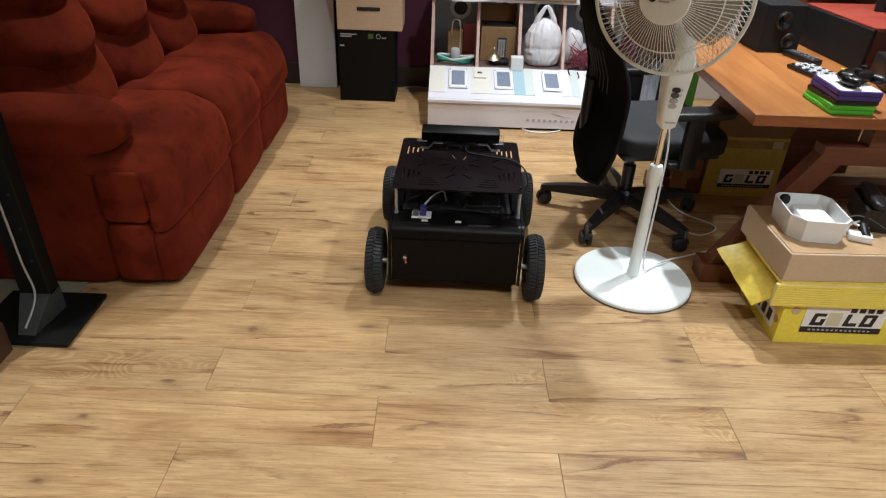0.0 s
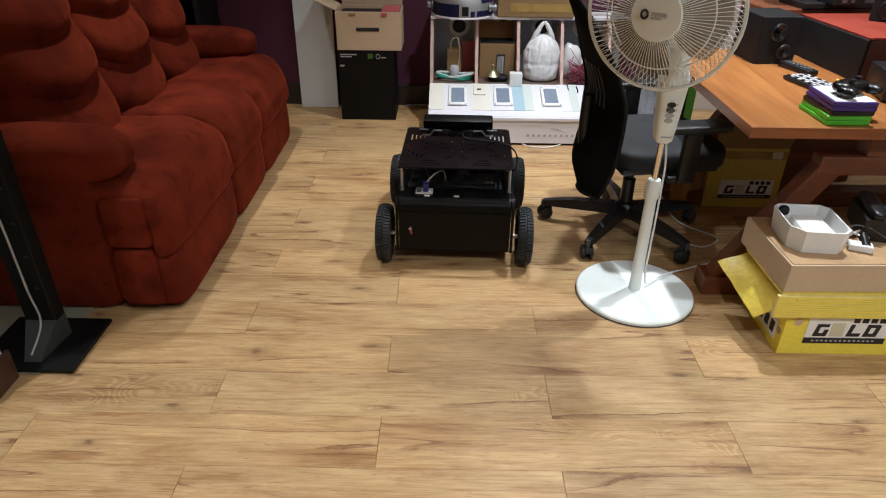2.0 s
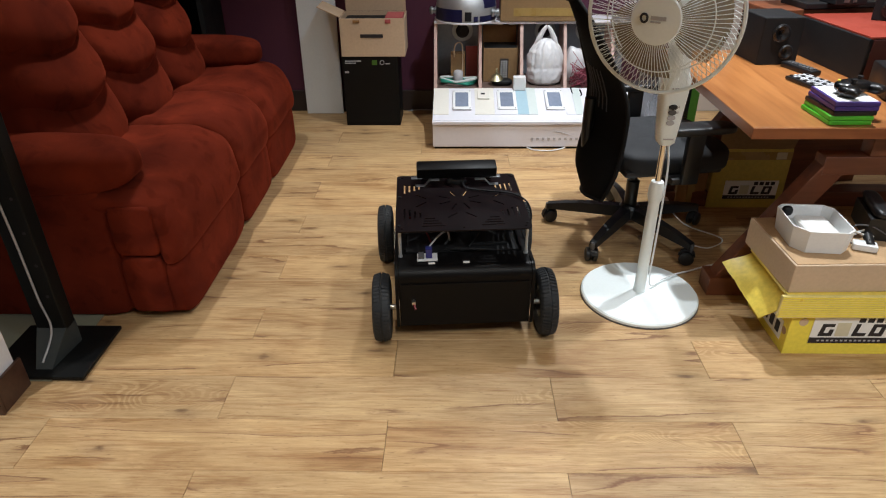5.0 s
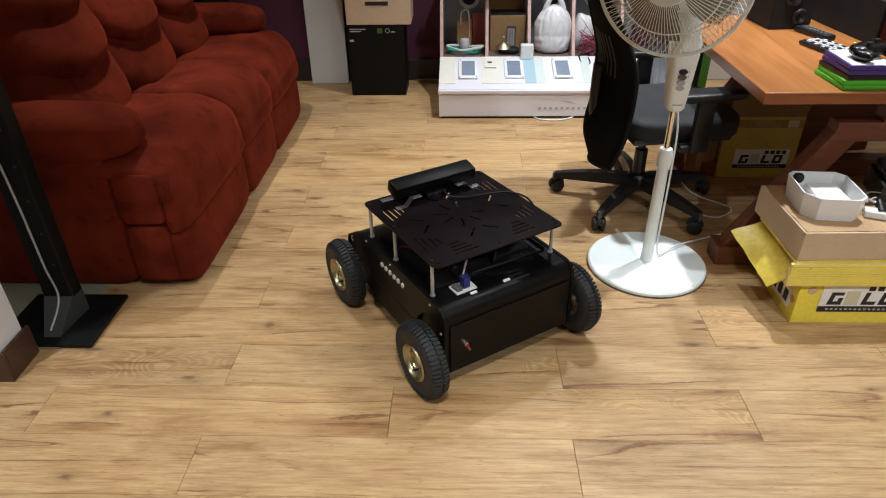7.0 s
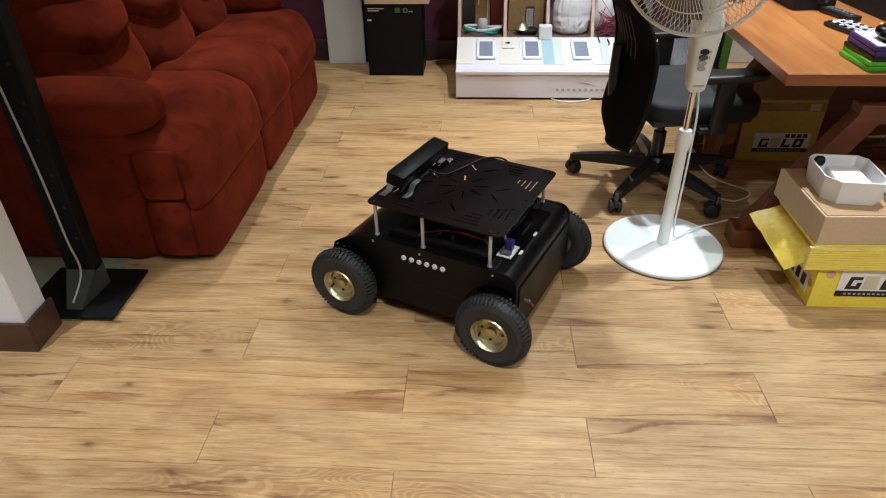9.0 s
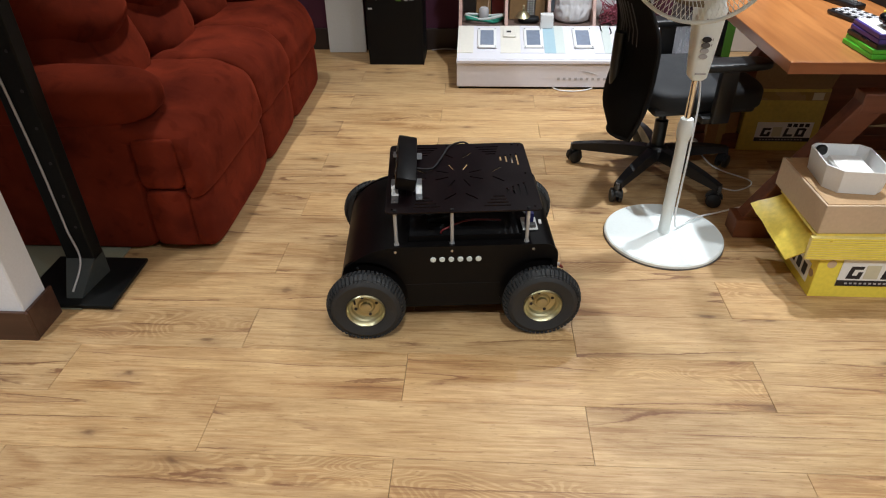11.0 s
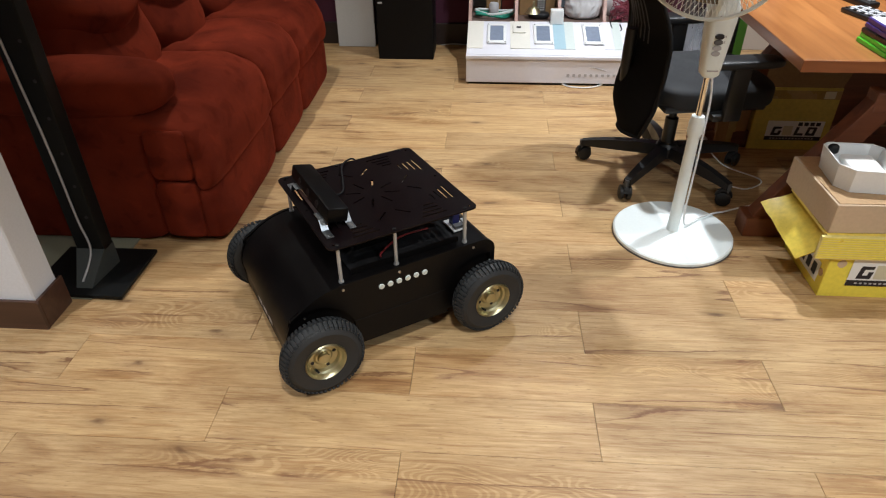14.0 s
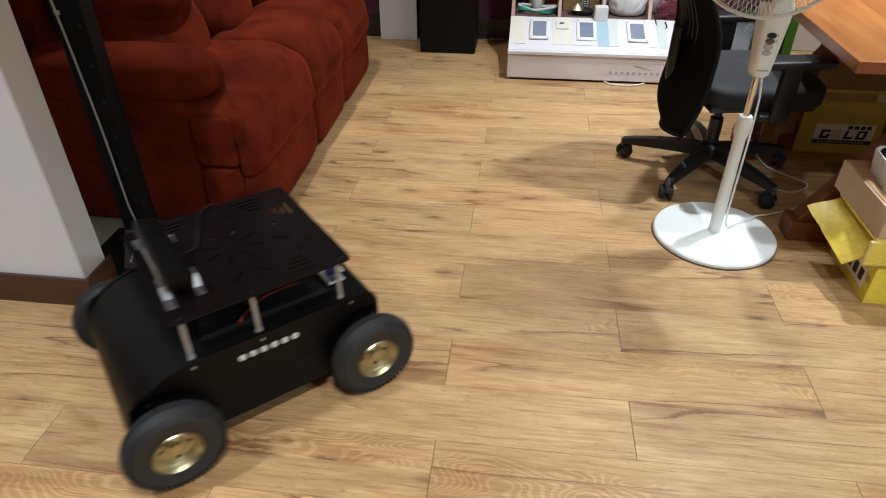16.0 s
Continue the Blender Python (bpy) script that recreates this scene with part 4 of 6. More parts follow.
    part("power_cord", tube(bmesh.new(), smooth_path(cord, 8), 0.0034, 6), WHITEPL, fan, "white power cord", smooth=60)


# ---- office chair ----
def build_chair():
    chair = thing("office_chair", pose(0.715, 2.45, 0, 0, 0, 9), "black mesh-back office chair on a five-star base", "chair")
    feet = [(0.385, 2.55), (0.519, 2.195), (0.900, 2.180), (1.030, 2.53), (0.715, 2.775)]
    for fx, fy in feet:
        x, y, _ = pose(0, 0, 0, 0, 0, -9) @ Vector((fx - 0.715, fy - 2.45, 0))
        a = math.atan2(y, x)
        L = math.hypot(x, y)
        bm = bmesh.new()
        n = 8
        secs = []
        for i in range(n):
            s = i / (n - 1)
            r = 0.03 + (L - 0.03) * s
            w, z1, z0 = 0.026 - 0.009 * s, 0.125 - 0.035 * s * s, 0.080 - 0.012 * s
            secs.append([bm.verts.new((r, w, z0)), bm.verts.new((r, w * 0.8, z1)), bm.verts.new((r, -w * 0.8, z1)), bm.verts.new((r, -w, z0))])
        for p, q in zip(secs, secs[1:]):
            for k in range(4):
                bm.faces.new((p[k], p[(k + 1) % 4], q[(k + 1) % 4], q[k]))
        bm.faces.new(secs[0])
        bm.faces.new(secs[-1])
        bmesh.ops.transform(bm, matrix=pose(0, 0, 0, 0, 0, math.degrees(a)), verts=bm.verts[:])
        part("base_arm", bm, BLACKPLASTIC, chair, smooth=40)
        m = pose(x, y, 0, 0, 0, math.degrees(a) + 35)
        bm = bmesh.new()
        for side in (-1, 1):
            lathe(bm, [(0.0, 0.004), (0.020, 0.004), (0.0285, 0.009), (0.0285, 0.021), (0.020, 0.025), (0.0, 0.025)], 20, m @ pose(-0.012, 0, 0.0285, 90 * side, 0, 0))
        caster = part("caster", bm, BLACKPLASTIC, chair, smooth=40)
        bm = lathe(bmesh.new(), [(0.0, 0.0), (0.0325, 0.0), (0.0325, 0.016), (0.0, 0.016)], 20, m @ pose(-0.012, 0.008, 0.034, 90, 0, 0))
        bmesh.ops.bisect_plane(bm, geom=bm.verts[:] + bm.edges[:] + bm.faces[:], plane_co=(0, 0, 0.036), plane_no=(0, 0, -1), clear_outer=True)
        part("hood", bm, BLACKPLASTIC, caster, smooth=40)
        part("stem", tube(bmesh.new(), [(x, y, 0.05), (x, y, 0.088)], 0.009, 10), GREYPL, caster)
    part("hub", lathe(bmesh.new(), [(0.0, 0.075), (0.045, 0.075), (0.047, 0.12), (0.035, 0.135), (0.0, 0.135)], 24), BLACKPLASTIC, chair, smooth=40)
    part("gas_lift", lathe(bmesh.new(), [(0.0, 0.12), (0.026, 0.12), (0.026, 0.24), (0.015, 0.245), (0.015, 0.34), (0.0, 0.34)], 20), BLACKPLASTIC, chair, smooth=40)
    bm = boxed(-0.10, 0.10, -0.07, 0.07, 0.315, 0.355, 0.012)
    tube(bm, [(0.02, -0.07, 0.335), (0.03, -0.19, 0.325), (0.035, -0.23, 0.322)], 0.007, 8)
    part("tilt_mechanism", bm, BLACKPLASTIC, chair, smooth=40)
    part("seat_pan", boxed(-0.135, 0.25, -0.215, 0.215, 0.345, 0.372, 0.012), BLACKPLASTIC, chair, smooth=40)
    part("seat", puff(bmesh.new(), 0.075, 0.0, 0.395, 0.225, 0.235, 0.052, 0.42, 40, None, 0.01), SEATBLACK, chair, "black woven seat cushion", smooth=180)
    # mesh back: a curved sheet across y with its frame, ribs showing through
    def back_at(s, u):
        z = 0.205 + 0.755 * s
        x = -0.156 - 0.40 * max(0, s - 0.52) ** 1.25 - 0.06 * max(0, 0.2 - s)
        half = 0.045 + 0.165 * math.sin(math.pi * min(1, 0.06 + s * 0.94)) ** 0.7 - 0.10 * max(0, s - 0.7)
        return Vector((x - (0.032 + 0.062 * math.exp(-((s - 0.19) / 0.16) ** 2)) * (1 - (2 * u - 1) ** 2), (2 * u - 1) * half, z))
    bm = bmesh.new()
    NS, NU = 36, 22
    grid = [[bm.verts.new(back_at(i / NS, j / NU)) for j in range(NU + 1)] for i in range(NS + 1)]
    for i in range(NS):
        for j in range(NU):
            bm.faces.new((grid[i][j], grid[i][j + 1], grid[i + 1][j + 1], grid[i + 1][j]))
    bmesh.ops.solidify(bm, geom=bm.faces[:], thickness=0.004)
    back = part("backrest", bm, MESHBLACK, chair, "tall black mesh backrest", smooth=60)
    edge = [back_at(i / 16, 0) for i in range(17)] + [back_at(1, j / 8) for j in range(1, 9)] + [back_at(1 - i / 16, 1) for i in range(1, 17)] + [back_at(0, 1 - j / 8) for j in range(1, 8)]
    part("back_frame", tube(bmesh.new(), edge, 0.008, 8, True), MESHBLACK, chair, smooth=60)
    # grey lines that paint the light caught by the mesh pleats
    for k in range(6):
        u = 0.30 + 0.08 * k
        pts = [back_at(s, u) + Vector((-0.004, 0, 0)) for s in (0.48, 0.55, 0.62, 0.68)]
        part("lit_pleat", tube(bmesh.new(), pts, 0.0022, 5), GREYPL, back)
    spine = [(-0.06, 0, 0.335), (-0.13, 0, 0.312), (-0.20, 0, 0.33), (-0.222, 0, 0.45), (-0.222, 0, 0.60)]
    part("spine", tube(bmesh.new(), smooth_path(spine), 0.022, 10), BLACKPLASTIC, chair, smooth=60)
    for side in (-1, 1):
        y = side * 0.275
        bm = bmesh.new()
        box(bm, 0.05, 0.115, y - 0.016, y + 0.016, 0.34, 0.545, 0.008)
        box(bm, 0.02, 0.12, min(y, side * 0.18), max(y, side * 0.18), 0.335, 0.36, 0.006)
        arm = part("arm_post", bm, BLACKPLASTIC, chair, smooth=40)
        part("arm_pad", puff(bmesh.new(), 0.085, y, 0.553, 0.135, 0.045, 0.016, 0.45, 28), BLACKPLASTIC, arm, smooth=180)


# ---- desk and what stands on and under it ----
DESK_Z = 0.66


def build_desk():
    desk = thing("desk", pose(0, 0, 0), "orange-brown wooden desk on dark red trestle legs", "desk")
    part("desktop", boxed(0.893, 2.45, 1.895, 2.92, DESK_Z - 0.036, DESK_Z, 0.003), DESKWOOD, desk)
    part("edge_strip", boxed(0.891, 2.452, 1.890, 1.894, DESK_Z - 0.035, DESK_Z - 0.001), DESKEDGE, desk, "darker wooden edge strip")
    for y in (2.0, 2.74):
        bm = bmesh.new()
        box(bm, 0.895, 2.30, y - 0.045, y + 0.045, 0.0, 0.075, 0.004)
        part("floor_beam", bm, LEGWOOD, desk)
        for x, tilt in ((1.09, 32), (2.02, -32)):
            part("slanted_leg", boxed(-0.04, 0.04, -0.03, 0.03, -0.262, 0.262, 0.004, m=pose(x, y, 0.275, 0, tilt, 0)), LEGWOOD, desk)
        part("cross_beam", boxed(1.185, 2.03, y - 0.032, y + 0.032, 0.47, 0.535, 0.004), LEGWOOD, desk)
        for x in (1.36, 1.84):
            part("post", boxed(x - 0.035, x + 0.035, y - 0.03, y + 0.03, 0.535, DESK_Z - 0.036, 0.003), LEGWOOD, desk)
    part("long_beam", boxed(1.56, 1.62, 1.95, 2.80, 0.475, 0.530, 0.003), LEGWOOD, desk)


def speaker(name, m, w, d, h, label, cones):
    sp = thing(name, m, label, "speaker")
    body = part("cabinet", boxed(-w / 2, w / 2, -d / 2, d / 2, 0, h, 0.004), MATTBLACK, sp)
    for x, z, r in cones:
        bm = lathe(bmesh.new(), [(0.0, 0.004), (r * 0.25, 0.006), (r * 0.3, 0.002), (r * 0.85, 0.008), (r, 0.006), (r, 0.0), (0.0, 0.0)], 28, pose(x, -d / 2, z, 90, 0, 0))
        part("cone", bm, GLOSSBLACK, body, smooth=40)
        bm = lathe(bmesh.new(), [(r, 0.0), (r * 1.12, 0.0), (r * 1.12, 0.003), (r, 0.006)], 28, pose(x, -d / 2, z, 90, 0, 0), closed=True)
        part("cone_ring", bm, BLACKPLASTIC, body, smooth=40)
    return sp


def game_case(z, mat, spin, dx):
    case = thing("game_case", pose(1.192 + dx, 2.003, z, 0, 0, spin), "plastic game case lying in a stack on the desk", "game case", "stacked game cases")
    part("shell", boxed(-0.067, 0.067, -0.088, 0.088, 0, 0.0142, 0.003), mat, case, smooth=40)
    part("spine", boxed(-0.0672, -0.0655, -0.083, 0.083, 0.002, 0.0122), mat, case)
    return case


def build_desk_things():
    for k, (mat, spin, dx) in enumerate(((GREENPL, 1.5, 0.0), (GREENPL, -1.0, 0.004), (GLOSSBLACK, 2.0, 0.006), (PURPLEPL, 0.0, 0.010), (PURPLEPL, -2.0, 0.012))):
        case = game_case(DESK_Z + 0.0005 + 0.0147 * k, mat, spin, dx)
        if k == 4:
            bar("cover_sheet", case, PAPER, -0.060, 0.062, -0.082, 0.082, 0.0143, 0.0150, "pale printed cover")
    pad = thing("game_controller", pose(1.225, 2.010, DESK_Z + 0.077, 0, 0, 20), "black wireless game controller on the case stack", "controller")
    part("body", puff(bmesh.new(), 0, 0, 0.020, 0.060, 0.036, 0.019, 0.7, 28), GLOSSBLACK, pad, smooth=180)
    for s in (-1, 1):
        part("grip", puff(bmesh.new(), s * 0.052, -0.034, 0.016, 0.022, 0.036, 0.016, 0.8, 22, pose(0, 0, 0, 0, 0, 0)), GLOSSBLACK, pad, smooth=180)
        part("stick", lathe(bmesh.new(), [(0.0, 0.0), (0.006, 0.0), (0.006, 0.008), (0.010, 0.010), (0.009, 0.014), (0.0, 0.013)], 16, pose(s * 0.026, -0.008 + 0.012 * s, 0.034)), BLACKPLASTIC, pad, smooth=40)
    part("button", puff(bmesh.new(), 0.040, 0.016, 0.036, 0.006, 0.006, 0.005, 1, 12), STEEL, pad, smooth=180)
    part("button", puff(bmesh.new(), -0.04, 0.020, 0.036, 0.005, 0.005, 0.004, 1, 12), YELLOW, pad, smooth=180)
    kb = thing("keyboard", pose(1.300, 2.330, DESK_Z, 0, 0, 104), "small black keyboard with pale grey keys on the desk", "keyboard")
    part("case", boxed(-0.125, 0.125, -0.048, 0.048, 0.002, 0.016, 0.004), BLACKPLASTIC, kb, smooth=40)
    for r in range(5):
        for c in range(13):
            bar("key", kb, GREYINK if (r + 2 * c) % 4 else BLACKPLASTIC, -0.118 + c * 0.0183, -0.118 + c * 0.0183 + 0.0135, -0.042 + r * 0.0172, -0.042 + r * 0.0172 + 0.0125, 0.016, 0.020, "", 0.0012)
    rc = thing("remote_box", pose(1.335, 2.56, DESK_Z, 0, 0, 105), "black remote control lying by the speaker", "remote control")
    part("shell", boxed(-0.085, 0.085, -0.025, 0.025, 0.0, 0.022, 0.006), BLACKPLASTIC, rc, smooth=40)
    for c in range(7):
        for r in range(2):
            bar("button", rc, GREYPL, -0.07 + c * 0.02, -0.058 + c * 0.02, -0.016 + r * 0.018, -0.004 + r * 0.018, 0.022, 0.0245)
    speaker("desktop_speaker", pose(1.275, 2.76, DESK_Z, 0, 0, 4), 0.165, 0.20, 0.185, "black desktop speaker on the wooden desk", ((-0.005, 0.125, 0.032), (0.03, 0.05, 0.026)))
    amp = thing("equipment_case", pose(1.475, 2.40, DESK_Z, 0, 0, 4), "black equipment case with a red top panel", "case")
    part("body", boxed(0, 0.62, 0, 0.46, 0.0, 0.155, 0.004), MATTBLACK, amp)
    part("top_panel", boxed(0.004, 0.622, -0.003, 0.462, 0.155, 0.163, 0.002), REDPANEL, amp, "red lid")
    # front face coloured darker than the lid to stand for its shade
    part("front_panel", boxed(0.012, 0.612, -0.005, -0.001, 0.006, 0.153, 0.001), REDSHADED, amp, "red front panel, darkened for shade")
    sp = speaker("small_speaker", pose(1.80, 2.68, DESK_Z + 0.163, 0, 0, -30), 0.30, 0.09, 0.095, "long black speaker bar on the red-topped case", ((-0.09, 0.048, 0.034), (0.0, 0.048, 0.02), (0.09, 0.048, 0.034)))
    box_ = thing("set_top_box", pose(1.56, 2.22, DESK_Z, 0, 0, -12), "black set-top box on the desk", "set-top box")
    part("body", boxed(-0.11, 0.16, -0.09, 0.10, 0.004, 0.098, 0.006), BLACKPLASTIC, box_, smooth=40)
    bm = lathe(bmesh.new(), [(0.0, 0.0), (0.012, 0.0), (0.012, 0.008), (0.0, 0.009)], 18, pose(0.02, -0.09, 0.045, 90, 0, 0))
    part("knob", bm, STEEL, box_, smooth=40)
    part("headset_band", tube(bmesh.new(), smooth_path([(0.02, 0.0, 0.110), (0.05, 0.03, 0.135), (0.09, 0.0, 0.130), (0.12, -0.03, 0.110)]), 0.012, 8), BLACKPLASTIC, box_, smooth=60)
    for s in (-0.06, 0.08):
        bar("rubber_foot", box_, MATTBLACK, s - 0.01, s + 0.01, -0.07, -0.05, 0.0, 0.004)
    mon = thing("monitor", pose(1.62, 3.02, 0, 0, 0, 8), "dark monitor on a wooden stand behind the desk", "monitor")
    part("pedestal", boxed(-0.30, 0.34, -0.08, 0.16, 0.0, DESK_Z + 0.17, 0.004), LEGWOOD, mon)
    part("foot", boxed(-0.16, 0.18, -0.09, 0.10, DESK_Z + 0.17, DESK_Z + 0.195, 0.004), BLACKPLASTIC, mon)
    part("screen", boxed(-0.24, 0.30, 0.0, 0.04, DESK_Z + 0.26, DESK_Z + 0.60, 0.006), GLOSSBLACK, mon, "dark glossy screen")
    part("neck", boxed(0.0, 0.06, 0.02, 0.05, DESK_Z + 0.19, DESK_Z + 0.28, 0.003), BLACKPLASTIC, mon)
    rec = thing("media_player", pose(1.60, 2.93, DESK_Z + 0.195, 0, 0, 6), "small black media player with bright buttons", "media player")
    part("body", boxed(-0.035, 0.105, -0.06, 0.06, 0.0, 0.035, 0.004), BLACKPLASTIC, rec)
    bar("button", rec, STEEL, 0.0, 0.022, -0.063, -0.06, 0.01, 0.022)
    bar("button", rec, STEEL, 0.04, 0.055, -0.063, -0.06, 0.01, 0.022)
    solo("door_frame", boxed(-0.045, 0.045, -0.02, 0.02, 0.0, 2.1, 0.004), LEGWOOD, pose(2.22, 4.075, 0), "dark wooden door frame against the pale wall", "door frame", kind="structure")
    tower = thing("computer_tower", pose(0.985, 3.12, 0), "black computer tower with a green stripe under the desk", "computer")
    part("case", boxed(0, 0.19, 0, 0.44, 0.012, 0.46, 0.005), GLOSSBLACK, tower)
    part("stripe", boxed(0.148, 0.188, -0.003, 0.0, 0.03, 0.45, 0.001), GREENGLOW, tower, "green front stripe")
    bar("label_bar", tower, GREYINK, 0.06, 0.095, -0.002, 0.0, 0.16, 0.172)
    for x in (0.03, 0.16):
        bar("foot", tower, MATTBLACK, x - 0.02, x + 0.02, 0.03, 0.40, 0.0, 0.013)


def carton_label(parent, x0, x1, z0, z1, y):
    """A white label with plain dark bars where its print stands."""
    w, h = x1 - x0, z1 - z0
    lab = part("label", boxed(x0, x1, y - 0.0012, y, z0, z1), PAPER, parent, "white printed label")
    strip = 0.20 * h
    bar("print_strip", lab, INK, x0, x1, y - 0.0022, y - 0.0012, z0, z0 + strip)
    for k in range(14):
        a = x0 + w * (0.10 + 0.057 * k)
        bar("print_bar", lab, GREYINK, a, a + w * 0.030, y - 0.0030, y - 0.0022, z0 + strip * 0.35, z0 + strip * 0.62)
    for k in range(4):
        a, b = x0 + w * (0.09 + 0.205 * k), x0 + w * (0.255 + 0.205 * k)
        z = z0 + strip + 0.06 * h
        t = 0.44 * h
        if k == 1:
            bm = boxed(a, b, y - 0.0022, y - 0.0012, z, z + t * 1.1)
            part("print_block", bm, PALEINK, lab, "pale gold print block")
            continue
        bm = bmesh.new()
        st = 0.030 * w * 1.75
        sk = 0.03 * w
        pieces = [(a, a + st, z, z + t), (a, b, z, z + t * 0.26)]
        if k != 2:
            pieces.append((a, b - st * 0.3, z + t * 0.76, z + t))
            pieces.append((b - st, b, z, z + t * (0.55 if k == 0 else 0.95)))
        for n, (p, q, r, s) in enumerate(pieces):
            vs = [bm.verts.new((px + sk * (pz - z) / t, yy, pz)) for yy in (y - 0.0020 - 0.00015 * n, y - 0.0012) for px, pz in ((p, r), (q, r), (q, s), (p, s))]
            for f in ((0, 1, 2, 3), (7, 6, 5, 4), (0, 4, 5, 1), (1, 5, 6, 2), (2, 6, 7, 3), (3, 7, 4, 0)):
                bm.faces.new([vs[i] for i in f])
        part("print_block", bm, INK, lab)
    for k in range(4):
        a = x0 + w * (0.54 + 0.105 * k)
        bar("print_block", lab, INK, a, a + w * 0.075, y - 0.0022, y - 0.0012, z1 - 0.24 * h, z1 - 0.06 * h)


def open_carton(name, m, x0, x1, y0, y1, h, mat, label, flaps=()):
    c = thing(name, m, label, "carton")
    t = 0.005
    part("bottom", boxed(x0, x1, y0, y1, 0.0, t), mat, c)
    part("side", boxed(x0, x0 + t, y0 + t, y1 - t, t, h), mat, c)
    part("side", boxed(x1 - t, x1, y0 + t, y1 - t, t, h), mat, c)
    part("front", boxed(x0, x1, y0, y0 + t, t, h, 0.0015), mat, c)
    part("rear", boxed(x0, x1, y1 - t, y1, t, h, 0.0015), mat, c)
    for pts, fm in flaps:
        bm = bmesh.new()
        vs = [bm.verts.new(p) for p in pts]
        bm.faces.new(vs)
        bmesh.ops.subdivide_edges(bm, edges=bm.edges[:], cuts=5, use_grid_fill=True)
        for v in bm.verts:
            v.co += Vector((0, 0, 1)) * 0.006 * noise.noise(v.co * 18)
        bmesh.ops.solidify(bm, geom=bm.faces[:], thickness=0.004)
        part("flap", bm, fm, c, smooth=30)
    return c


def build_cartons():
    a = open_carton("paper_carton", pose(0, 0, 0), 1.025, 1.475, 1.625, 1.90, 0.205, YELLOW, "open yellow copy-paper carton on the floor beside the fan",
                    flaps=(([(1.024, 1.60, 0.226), (1.024, 1.905, 0.226), (0.905, 1.915, 0.165), (0.940, 1.660, 0.115)], YELLOWIN),))
    carton_label(a, 1.095, 1.350, 0.045, 0.150, 1.624)
    bm = boxed(0.965, 1.50, 1.606, 1.618, 0.152, 0.232, 0.002)
    lid = part("lid_edge", bm, TAPEPALE, a, "taped lid edge of the carton")
    for k in range(9):
        z = 0.158 + k * 0.0082
        bar("corrugation", lid, YELLOW, 0.968, 1.497, 1.6045, 1.606, z, z + 0.0036)
    bar("lid_top", a, YELLOWIN, 0.985, 1.49, 1.618, 1.900, 0.222, 0.231)
    bar("lid_patch", lid, PAPER, 1.335, 1.42, 1.6030, 1.6045, 0.158, 0.190)
    part("seal_spot", lathe(bmesh.new(), [(0.0, 0.0), (0.014, 0.0), (0.014, 0.0012), (0.0, 0.0012)], 20, pose(1.064, 1.625, 0.124, 90, 0, 0)), CARDTAN, a, "round tan seal")
    part("seal_spot", lathe(bmesh.new(), [(0.0, 0.0), (0.013, 0.0), (0.013, 0.0012), (0.0, 0.0012)], 20, pose(1.025, 1.648, 0.075, 0, -90, 0)), CARD, a)
    side_bar = bar("side_print", a, PAPER, 1.0235, 1.025, 1.66, 1.80, 0.03, 0.10)
    for k in range(3):
        bar("print_block", side_bar, INK, 1.0225, 1.0235, 1.675 + 0.04 * k, 1.70 + 0.04 * k, 0.045, 0.085)
    b = thing("brown_carton", pose(1.195, 1.79, 0.2315, 0, 0, 1.5), "flat tan cardboard box lying on the yellow carton", "carton")
    part("body", boxed(-0.212, 0.262, -0.158, 0.158, 0.0, 0.096, 0.003), CARDTAN, b)
    part("lid", boxed(-0.206, 0.256, -0.152, 0.150, 0.096, 0.0985, 0.001), CARD, b)
    tray = thing("white_tray", pose(1.098, 1.785, 0.331, 0, 0, -4), "open white plastic tray with cut corners", "tray")
    out = [(-0.085, -0.055), (-0.050, -0.095), (0.062, -0.098), (0.090, -0.072), (0.090, 0.075), (0.065, 0.100), (-0.065, 0.100), (-0.085, 0.080)]
    bm = bmesh.new()
    rings = []
    for s, z in ((0.93, 0.0), (1.0, 0.074), (0.950, 0.074), (0.90, 0.030)):
        rings.append([bm.verts.new((x * s, y * s, z)) for x, y in out])
    for p, q in zip(rings, rings[1:]):
        for i in range(8):
            bm.faces.new((p[i], p[(i + 1) % 8], q[(i + 1) % 8], q[i]))
    bm.faces.new(rings[0])
    bm.faces.new(rings[-1])
    part("shell", bm, WHITEPL, tray)
    part("insert", boxed(-0.035, 0.060, -0.075, 0.070, 0.0305, 0.052, 0.008), PAPER, tray, "white moulded paper insert")
    part("clip", puff(bmesh.new(), -0.058, 0.066, 0.066, 0.016, 0.012, 0.016, 0.7, 14), MATTBLACK, tray, smooth=180)
    ad = thing("small_adapter", pose(1.235, 1.722, 0.331, 0, 0, -22), "small white adapter box on the tan carton", "adapter")
    part("body", boxed(-0.034, 0.034, -0.020, 0.020, 0, 0.022, 0.005), WHITEPL, ad, smooth=40)
    part("lead", tube(bmesh.new(), smooth_path([(-0.034, 0.0, 0.012), (-0.045, 0.02, 0.02), (-0.03, 0.06, 0.045), (0.02, 0.075, 0.045), (0.07, 0.05, 0.03)]), 0.0022, 6), GREYPL, ad, smooth=60)
    part("cable_bundle", tube(bmesh.new(), smooth_path([(-0.02, 0.075, 0.01), (0.01, 0.095, 0.02), (0.03, 0.07, 0.012), (0.0, 0.06, 0.02), (-0.02, 0.10, 0.012)]), 0.004, 6), WHITEPL, ad, smooth=60)
    ph = thing("desk_phone", pose(1.375, 1.845, 0.331, 0, 0, -15), "black desk telephone with coiled cord", "telephone")
    bm = prism(bmesh.new(), [(-0.085, 0), (0.085, 0), (0.085, 0.045), (-0.06, 0.075), (-0.085, 0.07)], -0.085, 0.085)
